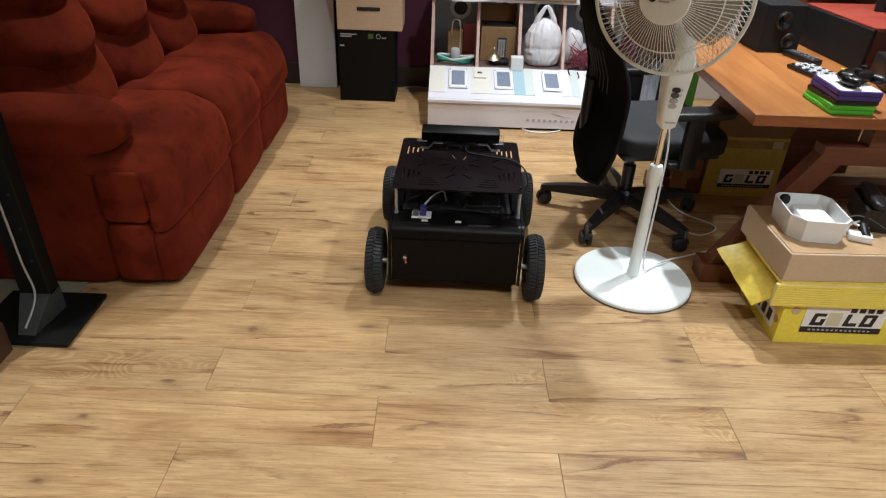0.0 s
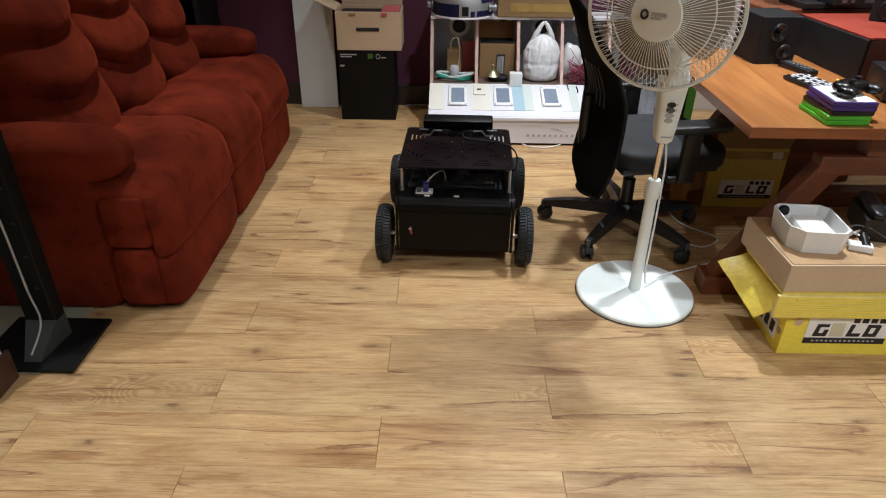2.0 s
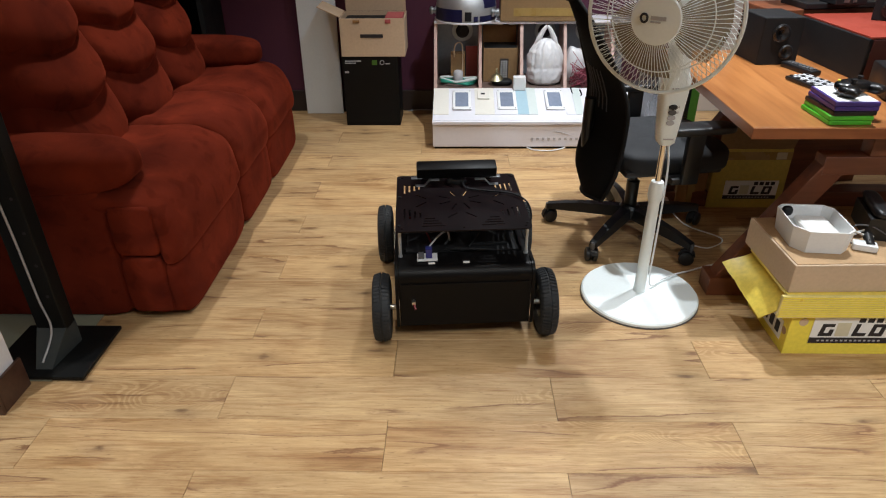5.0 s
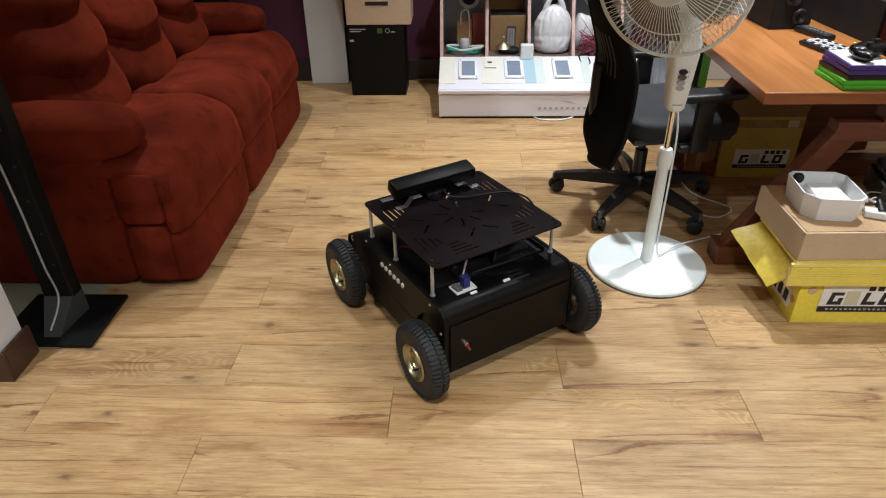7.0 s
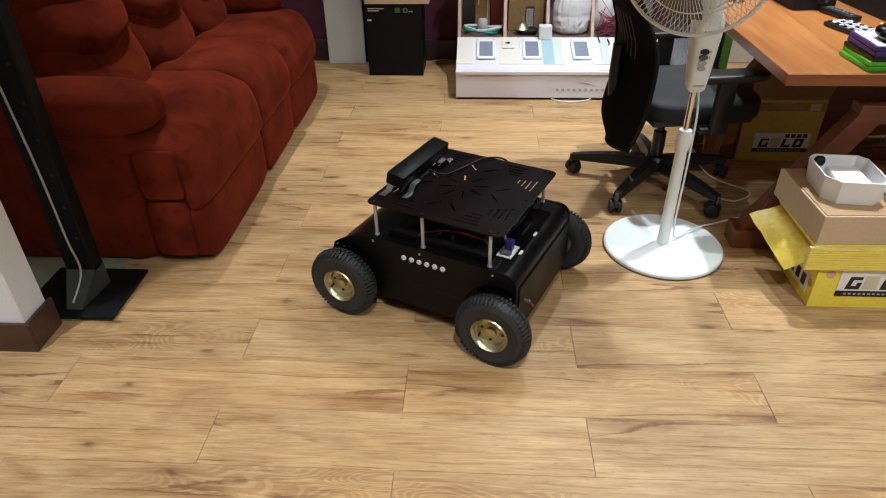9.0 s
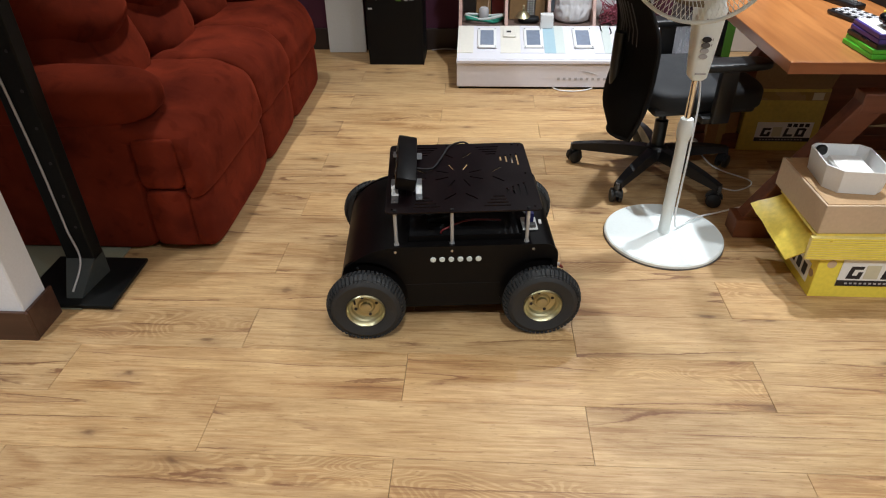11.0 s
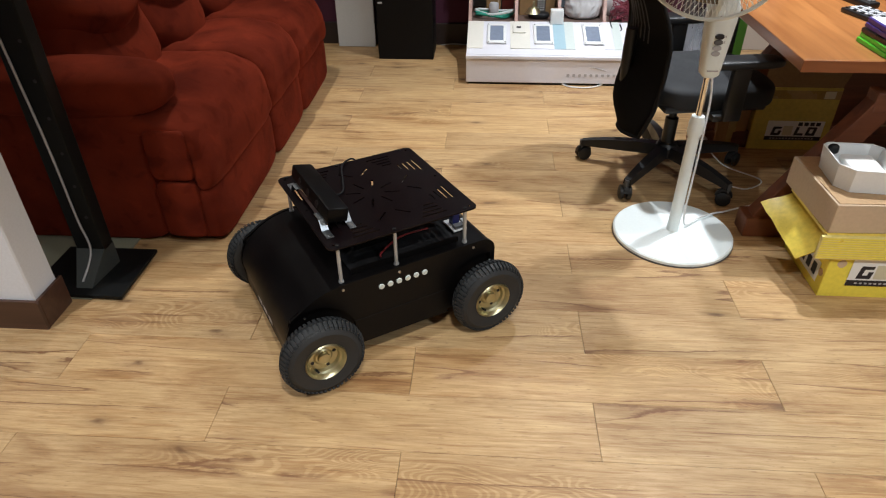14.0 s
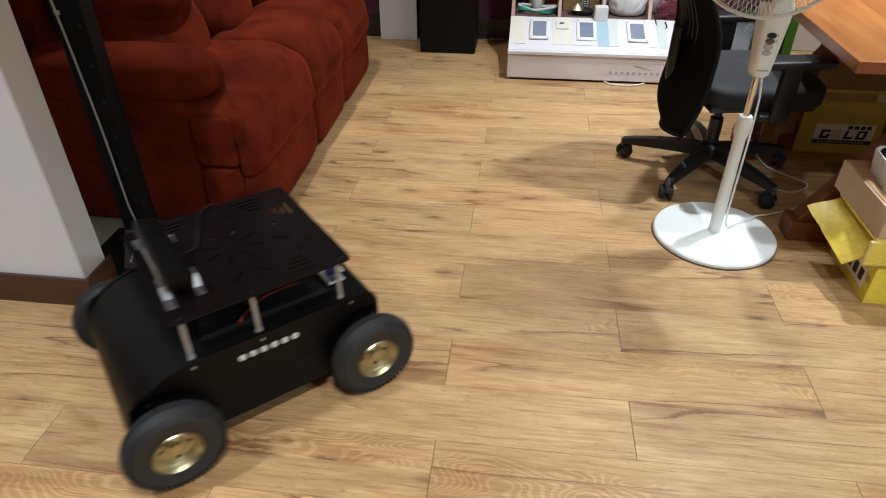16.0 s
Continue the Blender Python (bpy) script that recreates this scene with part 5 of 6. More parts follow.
    part("body", bm, BLACKPLASTIC, ph)
    part("handset", puff(bmesh.new(), -0.055, 0, 0.088, 0.024, 0.095, 0.016, 0.6, 26), BLACKPLASTIC, ph, smooth=180)
    bar("display_window", ph, GREYINK, 0.0, 0.05, -0.04, 0.05, 0.0625, 0.0665)
    coil = [(-0.080 + 0.012 * math.cos(i * 0.9) - 0.0001 * i, -0.085 - 0.0012 * i * 0.6, 0.018 + 0.010 * math.sin(i * 0.9)) for i in range(110)]
    part("coiled_cord", tube(bmesh.new(), coil, 0.0028, 5), BLACKPLASTIC, ph, smooth=60)
    c = open_carton("paper_carton", pose(0, 0, 0), 1.135, 1.47, 2.685, 3.02, 0.285, SHADEDYELLOW, "open yellow copy-paper carton under the desk",
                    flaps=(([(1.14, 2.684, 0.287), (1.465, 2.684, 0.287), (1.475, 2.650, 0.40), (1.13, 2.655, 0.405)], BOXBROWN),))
    carton_label(c, 1.200, 1.440, 0.045, 0.135, 2.684)
    bar("tape", c, TAPEBROWN, 1.136, 1.469, 2.6830, 2.6845, 0.235, 0.272)
    bar("sticker", c, PALEINK, 1.40, 1.445, 2.6820, 2.6830, 0.238, 0.270)
    d = thing("small_brown_box", pose(1.095, 2.83, 0, 0, 0, 6), "small brown cardboard box under the desk", "carton")
    part("body", boxed(-0.12, 0.018, -0.13, 0.12, 0, 0.235, 0.003), CARDBROWN, d)
    bar("tape", d, TAPEBROWN, -0.07, -0.035, -0.1312, -0.130, 0.0, 0.235)
    lead = thing("floor_lead", pose(0, 0, 0), "thin white lead lying on the floor under the desk", "cable")
    part("wire", tube(bmesh.new(), smooth_path([(0.92, 2.62, 0.06), (0.98, 2.50, 0.01), (1.10, 2.38, 0.004), (1.02, 2.30, 0.004), (0.95, 2.33, 0.004)], 8), 0.003, 6), WHITEPL, lead, smooth=60)
    part("plug", boxed(0.905, 0.935, 2.61, 2.645, 0.055, 0.075, 0.005), WHITEPL, lead)
    hang = thing("hanging_leads", pose(1.33, 2.10, 0.36), "white leads hanging beneath the desk", "cable")
    for k in range(3):
        part("wire", tube(bmesh.new(), smooth_path([(0.0 + 0.02 * k, 0.0, 0.27), (0.03 + 0.02 * k, 0.0, 0.20), (0.09 + 0.01 * k, -0.02, 0.18 - 0.02 * k)], 8), 0.004, 6), WHITEPL, hang, smooth=60)


# ---- along the purple wall ----
def build_display():
    d = thing("display_stand", pose(0, 0, 0), "white and pale wood product display stand with tablets", "display stand")
    X0, X1 = -0.148, 1.02
    part("plinth", boxed(X0, X1, 3.430, 4.10, 0.012, 0.140, 0.003), DISPWHITE, d, "white plinth")
    part("kick", boxed(X0 + 0.01, X1 - 0.01, 3.436, 4.09, 0.0, 0.013), MATTBLACK, d)
    part("ledge", boxed(X0 - 0.002, X1 + 0.002, 3.424, 3.47, 0.1425, 0.160, 0.002), DISPWHITE, d)
    lean = pose(0, 3.445, 0.162, 16.0, 0, 0)
    bm = boxed(X0, X1, 0.0, 0.325, -0.012, 0.0, 0, m=lean)
    slope = part("sloping_panel", bm, DISPWHITE, d)
    for a, b, mat in ((X0, -0.06, CREAM), (0.09, 0.20, CREAM), (0.330, 0.392, BLUEGREY), (0.392, 0.442, PALEGREEN), (0.205, 0.325, DISPWHITE), (0.655, 0.70, PALEGREEN), (0.60, 0.65, DISPWHITE)):
        part("colour_strip", boxed(a, b, 0.055, 0.323, 0.0, 0.003, 0, m=lean), mat, slope)
    for x in (0.015, 0.272, 0.545, 0.80):
        tab = part("tablet", boxed(x - 0.053, x + 0.053, 0.095, 0.285, 0.0035, 0.012, 0.003, 2, lean), WHITEPL, slope, "white framed tablet", smooth=40)
        part("screen", boxed(x - 0.037, x + 0.037, 0.118, 0.262, 0.012, 0.0128, 0, m=lean), SCREEN, tab, "grey-blue tablet glass")
        for sx in (-0.046, 0.046):
            for sy in (0.103, 0.277):
                part("screw", lathe(bmesh.new(), [(0, 0.012), (0.003, 0.012), (0.003, 0.0135), (0, 0.0135)], 8, lean @ pose(x + sx, sy, 0)), GREYPL, tab)
    block = part("sample_block", boxed(0.105, 0.175, 0.20, 0.285, 0.0035, 0.012, 0.002, m=lean), CREAM, slope)
    part("slot", boxed(0.125, 0.150, 0.240, 0.256, 0.0122, 0.0135, 0.001, m=lean), INK, block)
    for n, x in enumerate((-0.139, 0.124, 0.367, 0.622, 0.90)):
        outline = [(3.752, 0.250), (4.10, 0.250), (4.10, 0.585), (3.93, 0.585)]
        bm = prism(bmesh.new(), [(-y, z) for y, z in outline], -0.009, 0.009)
        bmesh.ops.transform(bm, matrix=pose(x, 0, 0, 0, 0, -90), verts=bm.verts[:])
        part("divider", bm, PINKWOOD, d, "pale pinkish wooden divider")
    part("shelf_floor", boxed(X0, X1, 3.75, 4.10, 0.236, 0.250, 0.002), SHELFDARK, d)
    part("back_panel", boxed(X0, X1, 4.092, 4.104, 0.140, 0.585), GREYPANEL, d, "grey back panel")
    part("top_shelf", boxed(X0, X1, 3.915, 4.11, 0.585, 0.600, 0.003), DISPWHITE, d)
    for x in (0.02, 0.272, 0.50, 0.74):
        bm = lathe(bmesh.new(), [(0.0, 0.0), (0.040, 0.0), (0.042, 0.004), (0.062, 0.004), (0.064, 0.0), (0.064, -0.006), (0.0, -0.006)], 32, pose(x + (x - 0.0) * 0.05, 4.085, 0.515, 90, 0, 0))
        ring = part("speaker_ring", bm, PALEGREEN, d, "round grey speaker", smooth=40)
        part("speaker_cone", lathe(bmesh.new(), [(0.0, 0.001), (0.012, 0.003), (0.015, 0.0065), (0.032, 0.005), (0.038, 0.0085), (0.041, 0.005)], 28, pose(x + x * 0.05, 4.085, 0.515, 90, 0, 0)), INK, ring, smooth=40)
    for k in range(12):
        a = 0.40 + k * 0.031
        bar("print_bar", d, GREYINK, a, a + 0.014, 3.4285, 3.430, 0.052, 0.066)
    bm = bmesh.new()
    prism(bm, [(0.52, 0.104), (0.56, 0.100), (0.60, 0.088), (0.615, 0.083), (0.57, 0.090)], 3.4285, 3.430)
    part("logo_shape", bm, GREYINK, d, "small grey wing-shaped mark")
    cable = thing("plinth_cable", pose(0, 0, 0), "white cable lying at the foot of the display", "cable")
    part("wire", tube(bmesh.new(), smooth_path([(0.38, 3.44, 0.006), (0.42, 3.40, 0.005), (0.50, 3.39, 0.005), (0.56, 3.41, 0.005), (0.60, 3.44, 0.006)], 6), 0.004, 6), WHITEPL, cable, smooth=60)


def crumpled(bm, sx, sy, sz, seed, amount):
    puff(bm, 0, 0, sz, sx, sy, sz, 0.75, 40, None, amount, seed)
    return bm


def build_display_things():
    Z = 0.2505
    s = thing("paper_bag", pose(0.005, 3.93, Z), "small brown paper bag with rope handle", "bag")
    part("bag", boxed(-0.055, 0.03, -0.035, 0.035, 0, 0.17, 0.004), BOXBROWN, s)
    part("handle", tube(bmesh.new(), smooth_path([(-0.035, -0.036, 0.15), (-0.03, -0.04, 0.22), (0.0, -0.04, 0.235), (0.015, -0.04, 0.20), (0.015, -0.038, 0.08), (0.005, -0.04, 0.02)]), 0.004, 6), CARDTAN, s, smooth=60)
    # made-up round shape for something pale in this compartment
    part("pale_item", lathe(bmesh.new(), [(0, 0), (0.026, 0), (0.028, 0.01), (0.028, 0.07), (0.02, 0.08), (0, 0.08)], 20, pose(-0.01, -0.07, 0.0)), GREYINK, s, smooth=40)
    r = thing("red_book", pose(0.078, 3.99, Z, -8, 0, 4), "red book leaning in the display", "book")
    part("cover", boxed(-0.036, 0.036, -0.012, 0.012, 0.0, 0.19, 0.002), REDTHING, r)
    part("pages", boxed(-0.034, 0.037, -0.0095, 0.0095, 0.003, 0.187), PAPER, r)
    t = thing("teal_cord", pose(0.0, 3.845, Z), "tangled teal cord and pale strap", "cord")
    for k in range(3):
        pts = [(0.10 * math.cos(a) + 0.012 * math.sin(3 * a + k), 0.045 * math.sin(a), 0.018 + 0.008 * k + 0.008 * math.sin(2 * a + k)) for a in [2 * math.pi * i / 24 for i in range(24)]]
        part("loop", tube(bmesh.new(), pts, 0.008, 6, True), TEAL if k < 2 else PALEGREEN, t, smooth=60)
    b = thing("open_brown_box", pose(0.245, 3.98, Z), "open brown cardboard box inside the display", "carton")
    part("body", boxed(-0.10, 0.105, -0.08, 0.08, 0, 0.20, 0.003), BOXBROWN, b)
    part("flap", boxed(-0.10, 0.105, -0.004, 0.0, 0, 0.10, 0.001, m=pose(0, 0.08, 0.20, -12, 0, 0)), CARDBROWN, b)
    # black sheet on the closed top stands in for the shaded inside
    part("rim", boxed(-0.095, 0.100, -0.075, 0.075, 0.2005, 0.202), MATTBLACK, b)
    sock = part("patterned_card", boxed(0.0, 0.05, -0.088, -0.081, 0.01, 0.14, 0.002), INK, b, "black and white zigzag card")
    for k in range(9):
        for c in range(3):
            bar("zigzag", sock, PAPER, 0.004 + 0.015 * c, 0.013 + 0.015 * c, -0.0892, -0.088, 0.018 + 0.013 * k, 0.0235 + 0.013 * k)
    bell = thing("brass_bell", pose(0.235, 3.84, Z, 0, 0, 0), "dull brass bell on a dark pad", "bell")
    part("pad", puff(bmesh.new(), 0.02, 0, 0.018, 0.062, 0.04, 0.018, 0.6, 20), MATTBLACK, bell, smooth=180)
    part("bell", lathe(bmesh.new(), [(0, 0.085), (0.008, 0.08), (0.010, 0.065), (0.028, 0.055), (0.042, 0.035), (0.046, 0.03), (0.0, 0.03)], 24, pose(-0.012, 0, 0)), GOLD, bell, smooth=40)
    part("striker", puff(bmesh.new(), -0.012, 0, 0.09, 0.008, 0.008, 0.008, 1, 12), GOLD, bell, smooth=180)
    cube = thing("white_box", pose(0.352, 3.748, 0.247, 0, 0, 0), "small white cube box at the ledge", "box")
    part("body", boxed(-0.036, 0.036, -0.025, 0.03, 0.0, 0.075, 0.003), WHITEPL, cube)
    bag = thing("plastic_bag", pose(0.508, 3.87, Z), "full white plastic carrier bag with tied handles", "bag")
    bm = bmesh.new()
    prof = [(0.0, 0.0), (0.075, 0.002), (0.096, 0.016), (0.104, 0.045), (0.106, 0.085), (0.103, 0.105), (0.107, 0.125), (0.106, 0.160), (0.098, 0.190), (0.082, 0.220), (0.060, 0.246), (0.034, 0.262), (0.0, 0.266)]
    fine_prof = []
    for (r0, z0), (r1, z1) in zip(prof, prof[1:]):
        fine_prof += [(r0 + (r1 - r0) * k / 4, z0 + (z1 - z0) * k / 4) for k in range(4)]
    lathe(bm, fine_prof + [prof[-1]], 96)
    for v in bm.verts:
        a = math.atan2(v.co.y, v.co.x)
        up = min(1, max(0, (v.co.z - 0.09) / 0.12))
        fold = abs(noise.noise(Vector((math.cos(a) * 4.5, math.sin(a) * 4.5, v.co.z * (26 - 18 * up)))))
        small = noise.noise(Vector((math.cos(a) * 11, math.sin(a) * 11, v.co.z * 60)))
        f = 1.03 - 0.22 * fold * (0.55 + 0.6 * up) + 0.025 * small
        v.co.x, v.co.y = v.co.x * f, v.co.y * f * 0.75
    part("sack", bm, BAGWHITE, bag, smooth=180)
    for sx in (-1, 1):
        pts = [(sx * 0.055, 0, 0.21), (sx * 0.045, -0.01, 0.26), (sx * 0.018, -0.012, 0.315), (0.0, -0.01, 0.335)]
        part("handle", tube(bmesh.new(), smooth_path(pts), [0.021 - 0.0007 * i for i in range(19)], 7), BAGWHITE, bag, smooth=180)
    foil = thing("crumpled_wrap", pose(0.69, 3.93, Z), "crumpled silvery plastic wrap", "packaging")
    part("wrap", crumpled(bmesh.new(), 0.055, 0.05, 0.10, 9.0, 0.22), BAGWHITE, foil, smooth=180)
    part("wrap", puff(bmesh.new(), 0.055, 0.02, 0.06, 0.05, 0.04, 0.06, 0.8, 30, None, 0.25, 4.0), GREYINK, foil, smooth=180)
    wires = thing("crimson_wires", pose(0.735, 3.80, Z), "tangle of crimson wires", "wires", kind="stuff")
    rnd = random.Random(5)
    bm = bmesh.new()
    for k in range(26):
        pts = [(rnd.uniform(-0.08, 0.10), rnd.uniform(-0.05, 0.05), max(0.004, rnd.gauss(0.06, 0.04))) for _ in range(6)]
        tube(bm, smooth_path(pts, 5), 0.0022, 4)
    part("tangle", bm, REDCORD, wires, smooth=60)
    bm = tube(bmesh.new(), smooth_path([(0.655, 3.76, 0.256), (0.66, 3.70, 0.235), (0.685, 3.67, 0.222), (0.71, 3.69, 0.232), (0.705, 3.73, 0.25)], 6), 0.004, 6)
    loop = thing("black_lead", pose(0, 0, 0), "short black lead looped over the ledge", "cable")
    part("wire", bm, MATTBLACK, loop, smooth=60)
    dome = thing("dome_model", pose(0.040, 3.985, 0.6005), "silver and dark blue dome on top of the display", "dome")
    prof = [(0.178 * math.cos(a), 0.062 + 0.165 * math.sin(a)) for a in [math.pi / 2 * i / 14 for i in range(15)]]
    part("shell", lathe(bmesh.new(), [(0.0, 0.0), (0.176, 0.0), (0.178, 0.010), (0.178, 0.062)] + prof[1:-1] + [(0.0, 0.227)], 56), DOMESILVER, dome, smooth=40)
    part("rim", lathe(bmesh.new(), [(0.178, 0.0), (0.182, 0.001), (0.182, 0.008), (0.178, 0.010)], 56, closed=True), DISPWHITE, dome)
    def patch(a0, a1, h0, h1):
        bm = bmesh.new()
        at = lambda a, h: (0.180 * math.cos(a), 0.180 * math.sin(a), h) if h <= 0.062 else (0.180 * math.cos(math.asin(min(1, (h - 0.062) / 0.168))) * math.cos(a), 0.180 * math.cos(math.asin(min(1, (h - 0.062) / 0.168))) * math.sin(a), h)
        n = 8
        g = [[bm.verts.new(at(math.radians(a0 + (a1 - a0) * i / n), h0 + (h1 - h0) * j / 3)) for j in range(4)] for i in range(n + 1)]
        for i in range(n):
            for j in range(3):
                bm.faces.new((g[i][j], g[i + 1][j], g[i + 1][j + 1], g[i][j + 1]))
        bmesh.ops.solidify(bm, geom=bm.faces[:], thickness=-0.003)
        return bm
    for a0, a1, h0, h1 in ((185, 262, 0.014, 0.082), (283, 291, 0.014, 0.045), (295, 345, 0.014, 0.045), (200, 235, 0.175, 0.212), (240, 285, 0.175, 0.212), (290, 330, 0.175, 0.212), (305, 345, 0.085, 0.155)):
        part("blue_panel", patch(a0, a1, h0, h1), BLUEPAINT, dome, "dark blue panel", smooth=60)
    part("dark_window", patch(267, 279, 0.02, 0.07), INK, dome)
    for x, y in ((-0.185, -0.02), (0.165, -0.10)):
        part("side_port", lathe(bmesh.new(), [(0, -0.02), (0.022, -0.02), (0.024, -0.004), (0.017, 0.0), (0.017, 0.010), (0.023, 0.012), (0.023, 0.022), (0.012, 0.030), (0, 0.030)], 18, pose(x, y, 0.055, 0, -90 if x < 0 else 90, 0)), ZINC, dome, smooth=40)
    part("top_knob", puff(bmesh.new(), 0, 0, 0.232, 0.012, 0.012, 0.008, 1, 14), CHROME, dome, smooth=180)
    bx = thing("taped_carton", pose(0.455, 3.99, 0.6005, 0, 0, -1), "flat brown taped cardboard box on the display", "carton")
    part("body", boxed(-0.215, 0.225, -0.085, 0.10, 0, 0.125, 0.004), BOXBROWN, bx)
    part("tape", boxed(-0.14, 0.226, -0.0865, -0.0848, 0.03, 0.075), TAPEBROWN, bx, "shiny brown tape")
    part("sheet", boxed(-0.16, 0.20, -0.075, 0.095, 0.127, 0.133, 0.001, m=pose(0, 0, 0, 0, 2, 1)), PAPER, bx, "loose white sheet")


def build_left_back():
    board = thing("white_board", pose(-0.868, 4.075, 0, 0, 0, 0), "tall white board leaning on the purple wall", "board")
    part("sheet", boxed(-0.117, 0.117, -0.010, 0.010, 0.0, 1.85, 0.002, m=pose(0, 0, 0, -1.0, 0, 0.0)), WALLBOARD, board)
    part("edge_band", boxed(0.1172, 0.1190, -0.0095, 0.0095, 0.0, 1.85, 0, m=pose(0, 0, 0, -1.0, 0, 0.0)), DISPWHITE, board)
    lower = thing("black_carton", pose(-0.520, 3.955, 0), "tall black printed carton on the floor", "carton")
    part("body", boxed(-0.172, 0.160, -0.125, 0.11, 0.0, 0.42, 0.003), CARTONBLACK, lower)
    for x0, x1, z in ((-0.155, -0.06, 0.392), (-0.155, -0.09, 0.380), (0.085, 0.11, 0.376)):
        bar("print_bar", lower, GREYINK, x0, x1, -0.1265, -0.125, z, z + 0.006)
    bar("print_block", lower, GREENGLOW, 0.005, 0.035, -0.1265, -0.125, 0.372, 0.400)
    bar("print_block", lower, GREYINK, -0.16, -0.135, -0.1265, -0.125, 0.325, 0.335)
    part("print_ring", tube(bmesh.new(), [(0.065 + 0.012 * math.cos(2 * math.pi * i / 18), -0.1255, 0.386 + 0.012 * math.sin(2 * math.pi * i / 18)) for i in range(18)], 0.0018, 5, True), GREYINK, lower)
    up = thing("tan_carton", pose(-0.512, 3.955, 0.4205), "open tan cardboard carton with hand holes on the black one", "carton")
    t = 0.006
    part("front", boxed(-0.178, 0.195, -0.128, -0.128 + t, 0, 0.215, 0.002), CARDTAN, up)
    part("side", boxed(-0.178, -0.178 + t, -0.122, 0.112, 0, 0.215, 0.002), CARDTAN, up)
    part("side", boxed(0.189, 0.195, -0.122, 0.112, 0, 0.215, 0.002), CARDTAN, up)
    part("rear", boxed(-0.178, 0.195, 0.112, 0.118, 0, 0.215, 0.002), CARDTAN, up)
    part("bottom", boxed(-0.17, 0.188, -0.12, 0.11, 0.0, 0.004), CARDTAN, up)
    part("rear_flap", boxed(-0.172, 0.19, -0.003, 0.003, 0, 0.24, 0.002, m=pose(0, 0.116, 0.216, -2, 0, 0)), CARDTAN, up)
    part("side_flap", boxed(-0.14, 0.0, -0.10, 0.10, -0.003, 0.003, 0.001, m=pose(-0.178, 0, 0.217, 0, 24, 0)), CARDTAN, up)
    for z, y in ((0.118, -0.1292), (0.322, 0.105)):
        bm = boxed(-0.062, 0.070, y - 0.001, y + 0.001, z - 0.010, z + 0.010, 0.0)
        part("hand_hole", bm, INK, up, "dark hand hole")
    part("packing", boxed(-0.165, 0.08, -0.115, 0.10, 0.15, 0.195, 0.008), MATTBLACK, up, "dark packing inside")
    part("red_tab", boxed(0.085, 0.185, -0.118, 0.05, 0.185, 0.222, 0.004), REDTHING, up, "red tab")
    part("red_tab", boxed(0.085, 0.118, -0.132, -0.128, 0.188, 0.210, 0.002), REDTHING, up)
    part("brown_tab", boxed(-0.10, -0.062, -0.132, -0.128, 0.192, 0.206, 0.002), CARDBROWN, up)
    lead = thing("wall_lead", pose(0, 0, 0), "thin pale lead along the skirting", "cable")
    part("wire", tube(bmesh.new(), smooth_path([(-0.33, 4.10, 0.006), (-0.26, 4.08, 0.02), (-0.20, 4.10, 0.012), (-0.16, 4.11, 0.006)], 6), 0.004, 6), GREYINK, lead, smooth=60)
    # dark shelf behind the sofa's far end
    shelf = thing("dark_shelf", pose(-1.62, 3.93, 0), "tall dark shelf behind the sofa", "shelf")
    for x in (-0.22, 0.14):
        part("upright", boxed(x, x + 0.03, -0.14, 0.17, 0.0, 1.7, 0.003), MATTBLACK, shelf)
    for z in (0.05, 0.45, 0.80, 1.10, 1.45):
        part("board", boxed(-0.19, 0.14, -0.14, 0.17, z, z + 0.02, 0.002), MATTBLACK, shelf)
    part("back", boxed(-0.22, 0.17, 0.171, 0.18, 0.0, 1.7), MATTBLACK, shelf)


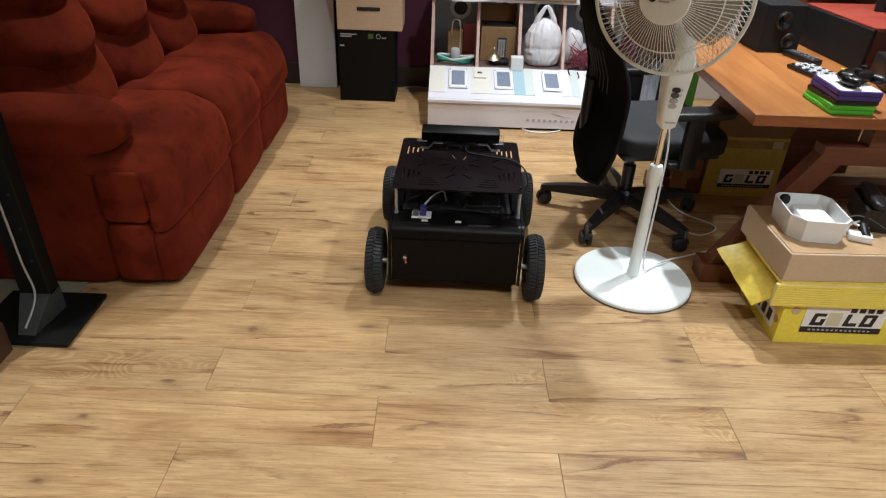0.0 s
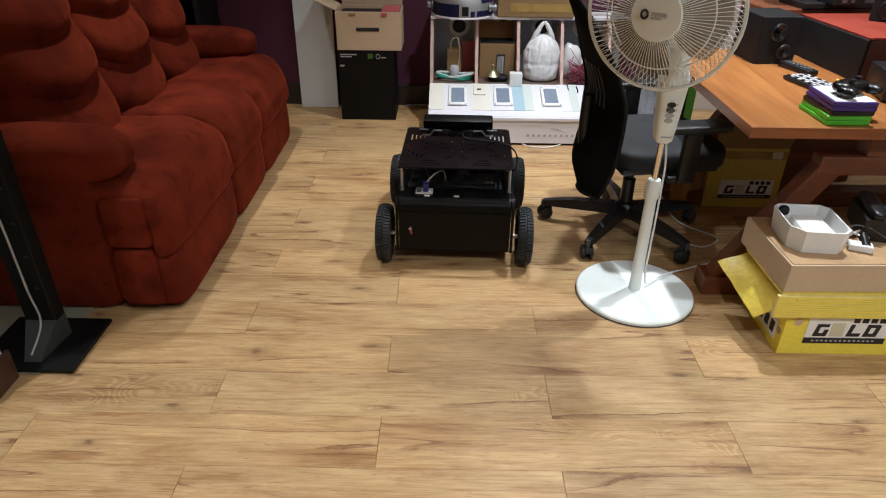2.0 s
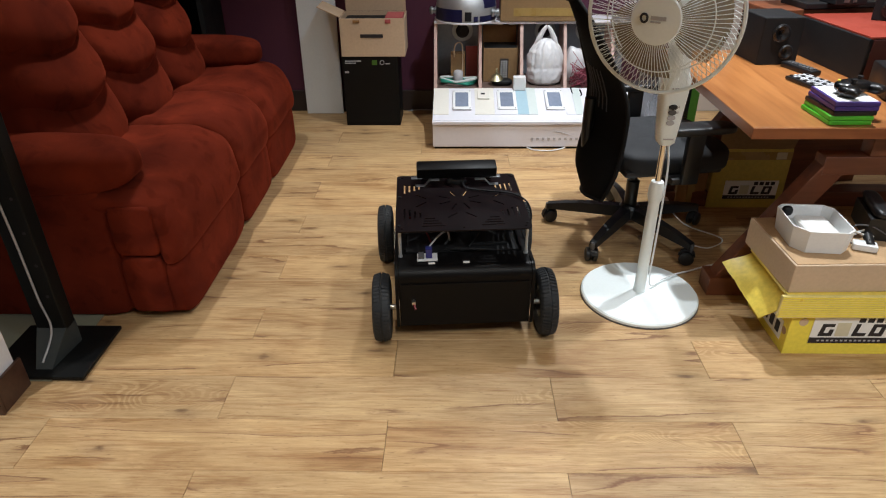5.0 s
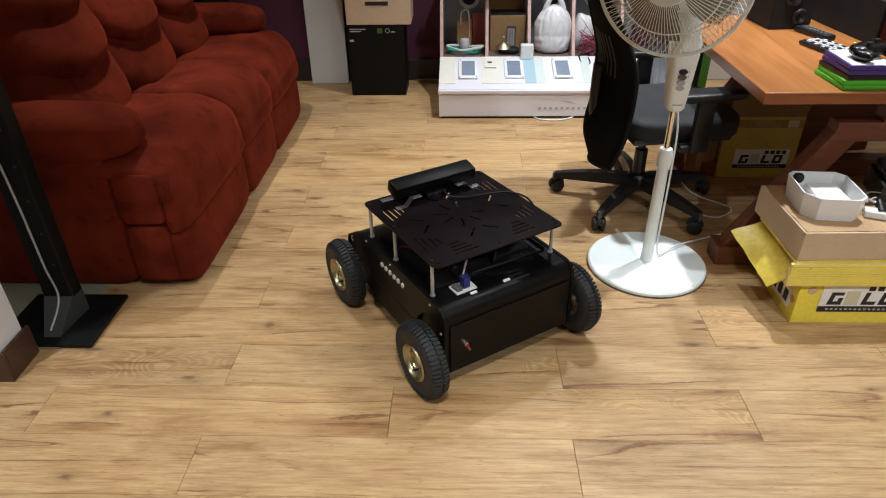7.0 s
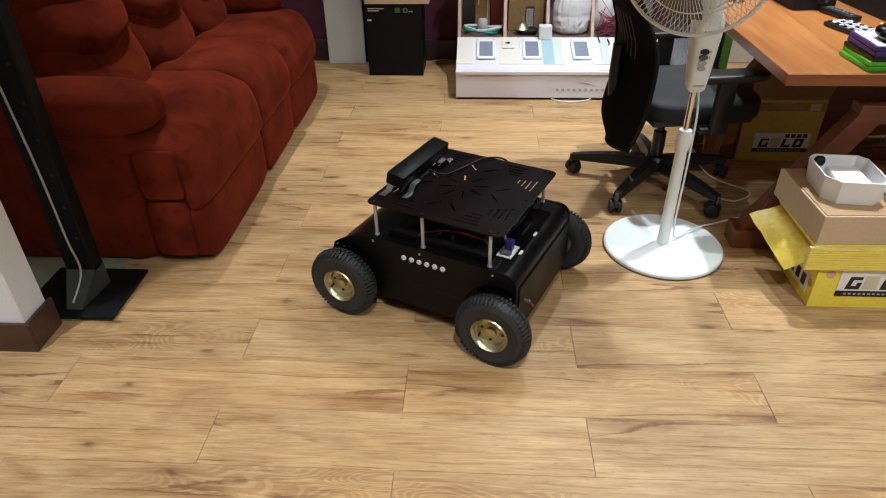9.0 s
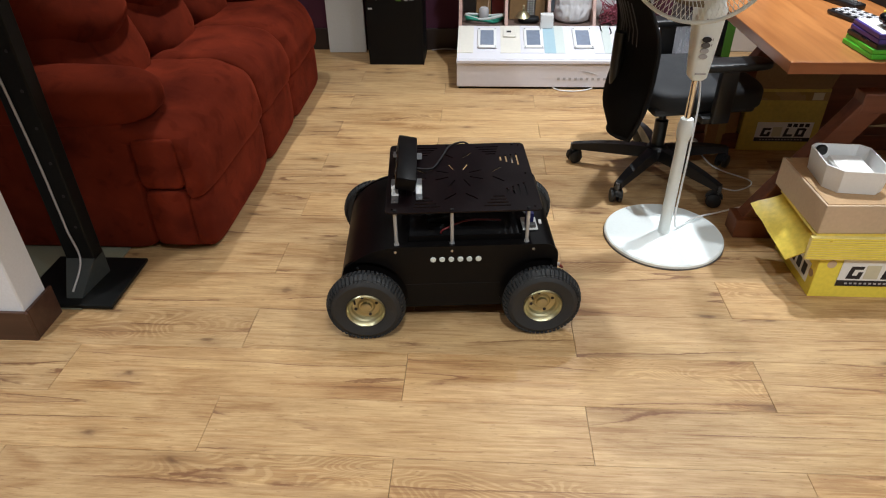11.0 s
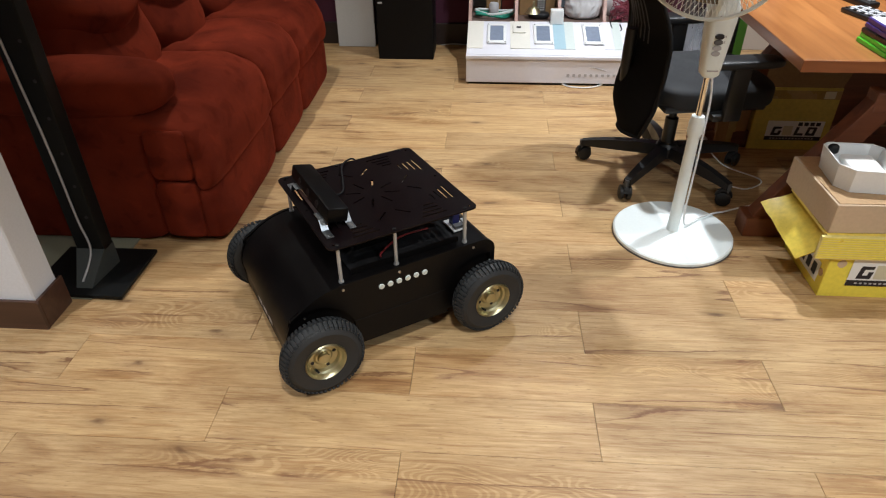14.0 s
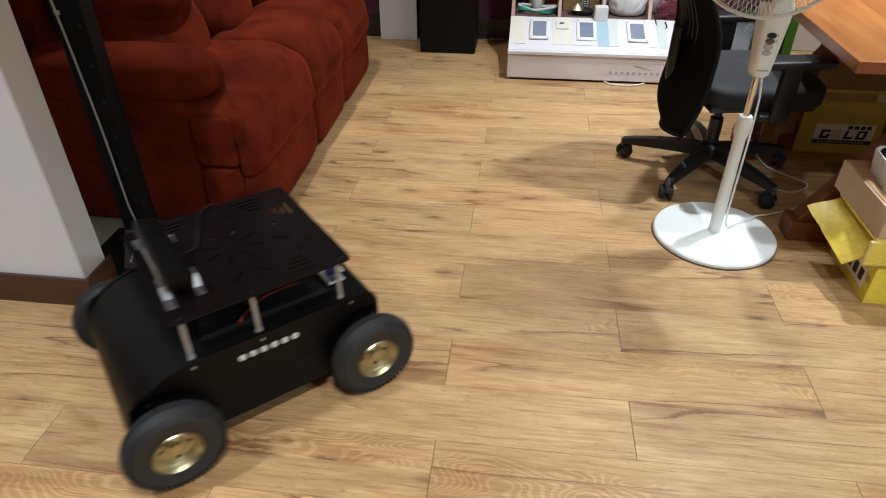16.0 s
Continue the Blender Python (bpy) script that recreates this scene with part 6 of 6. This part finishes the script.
def build_stand():
    mat = solo("floor_mat", boxed(-2.30, -1.26, 1.47, 1.86, 0.0, 0.006, 0.001), MATBEIGE, pose(0, 0, 0.0005), "flat beige mat on the floor beside the sofa", "mat")
    st = thing("screen_stand", pose(0, 0, 0.007), "black steel floor stand with a square base and cable", "stand")
    part("base_plate", boxed(-1.47, -1.158, 1.470, 1.733, 0.0, 0.012, 0.002), STANDBLACK, st, "black steel base plate")
    part("pole", boxed(-1.345, -1.252, 1.600, 1.655, 0.09, 1.75, 0.004), STANDBLACK, st)
    bm = bmesh.new()
    vs = [bm.verts.new(p) for p in ((-1.345, 1.60, 0.10), (-1.252, 1.60, 0.10), (-1.270, 1.505, 0.012), (-1.322, 1.505, 0.012), (-1.345, 1.655, 0.10), (-1.252, 1.655, 0.10), (-1.252, 1.655, 0.012), (-1.345, 1.655, 0.012))]
    for f in ((0, 1, 2, 3), (0, 4, 5, 1), (4, 7, 6, 5), (3, 2, 6, 7), (0, 3, 7, 4), (1, 5, 6, 2)):
        bm.faces.new([vs[i] for i in f])
    part("gusset", bm, STANDGREY, st, "grey sloping foot")
    for k in range(14):
        part("hole", lathe(bmesh.new(), [(0, 0), (0.005, 0), (0.005, 0.0015), (0, 0.0015)], 10, pose(-1.272, 1.5995, 0.22 + 0.11 * k, 90, 0, 0)), INK, st)
    part("cable", tube(bmesh.new(), smooth_path([(-1.33, 1.595, 0.86), (-1.318, 1.594, 0.70), (-1.305, 1.595, 0.45), (-1.300, 1.594, 0.22), (-1.292, 1.590, 0.10), (-1.300, 1.515, 0.03)], 8), 0.0034, 6), GREYINK, st, "pale thin cable", smooth=60)
    bar("tag", st, GREYINK, -1.335, -1.318, 1.5985, 1.5998, 0.80, 0.812)
    part("mount", boxed(-1.42, -1.18, 1.585, 1.60, 1.50, 1.72, 0.003), STANDBLACK, st)


build_room()
build_sofa()
build_fan()
build_chair()
build_desk()
build_desk_things()
build_cartons()
build_display()
build_display_things()
build_left_back()
build_stand()
ROVER, ROVER_WHEELS = build_robot()
build_floor()


def motions():
    drive(ROVER, ROVER_WHEELS)


motions()
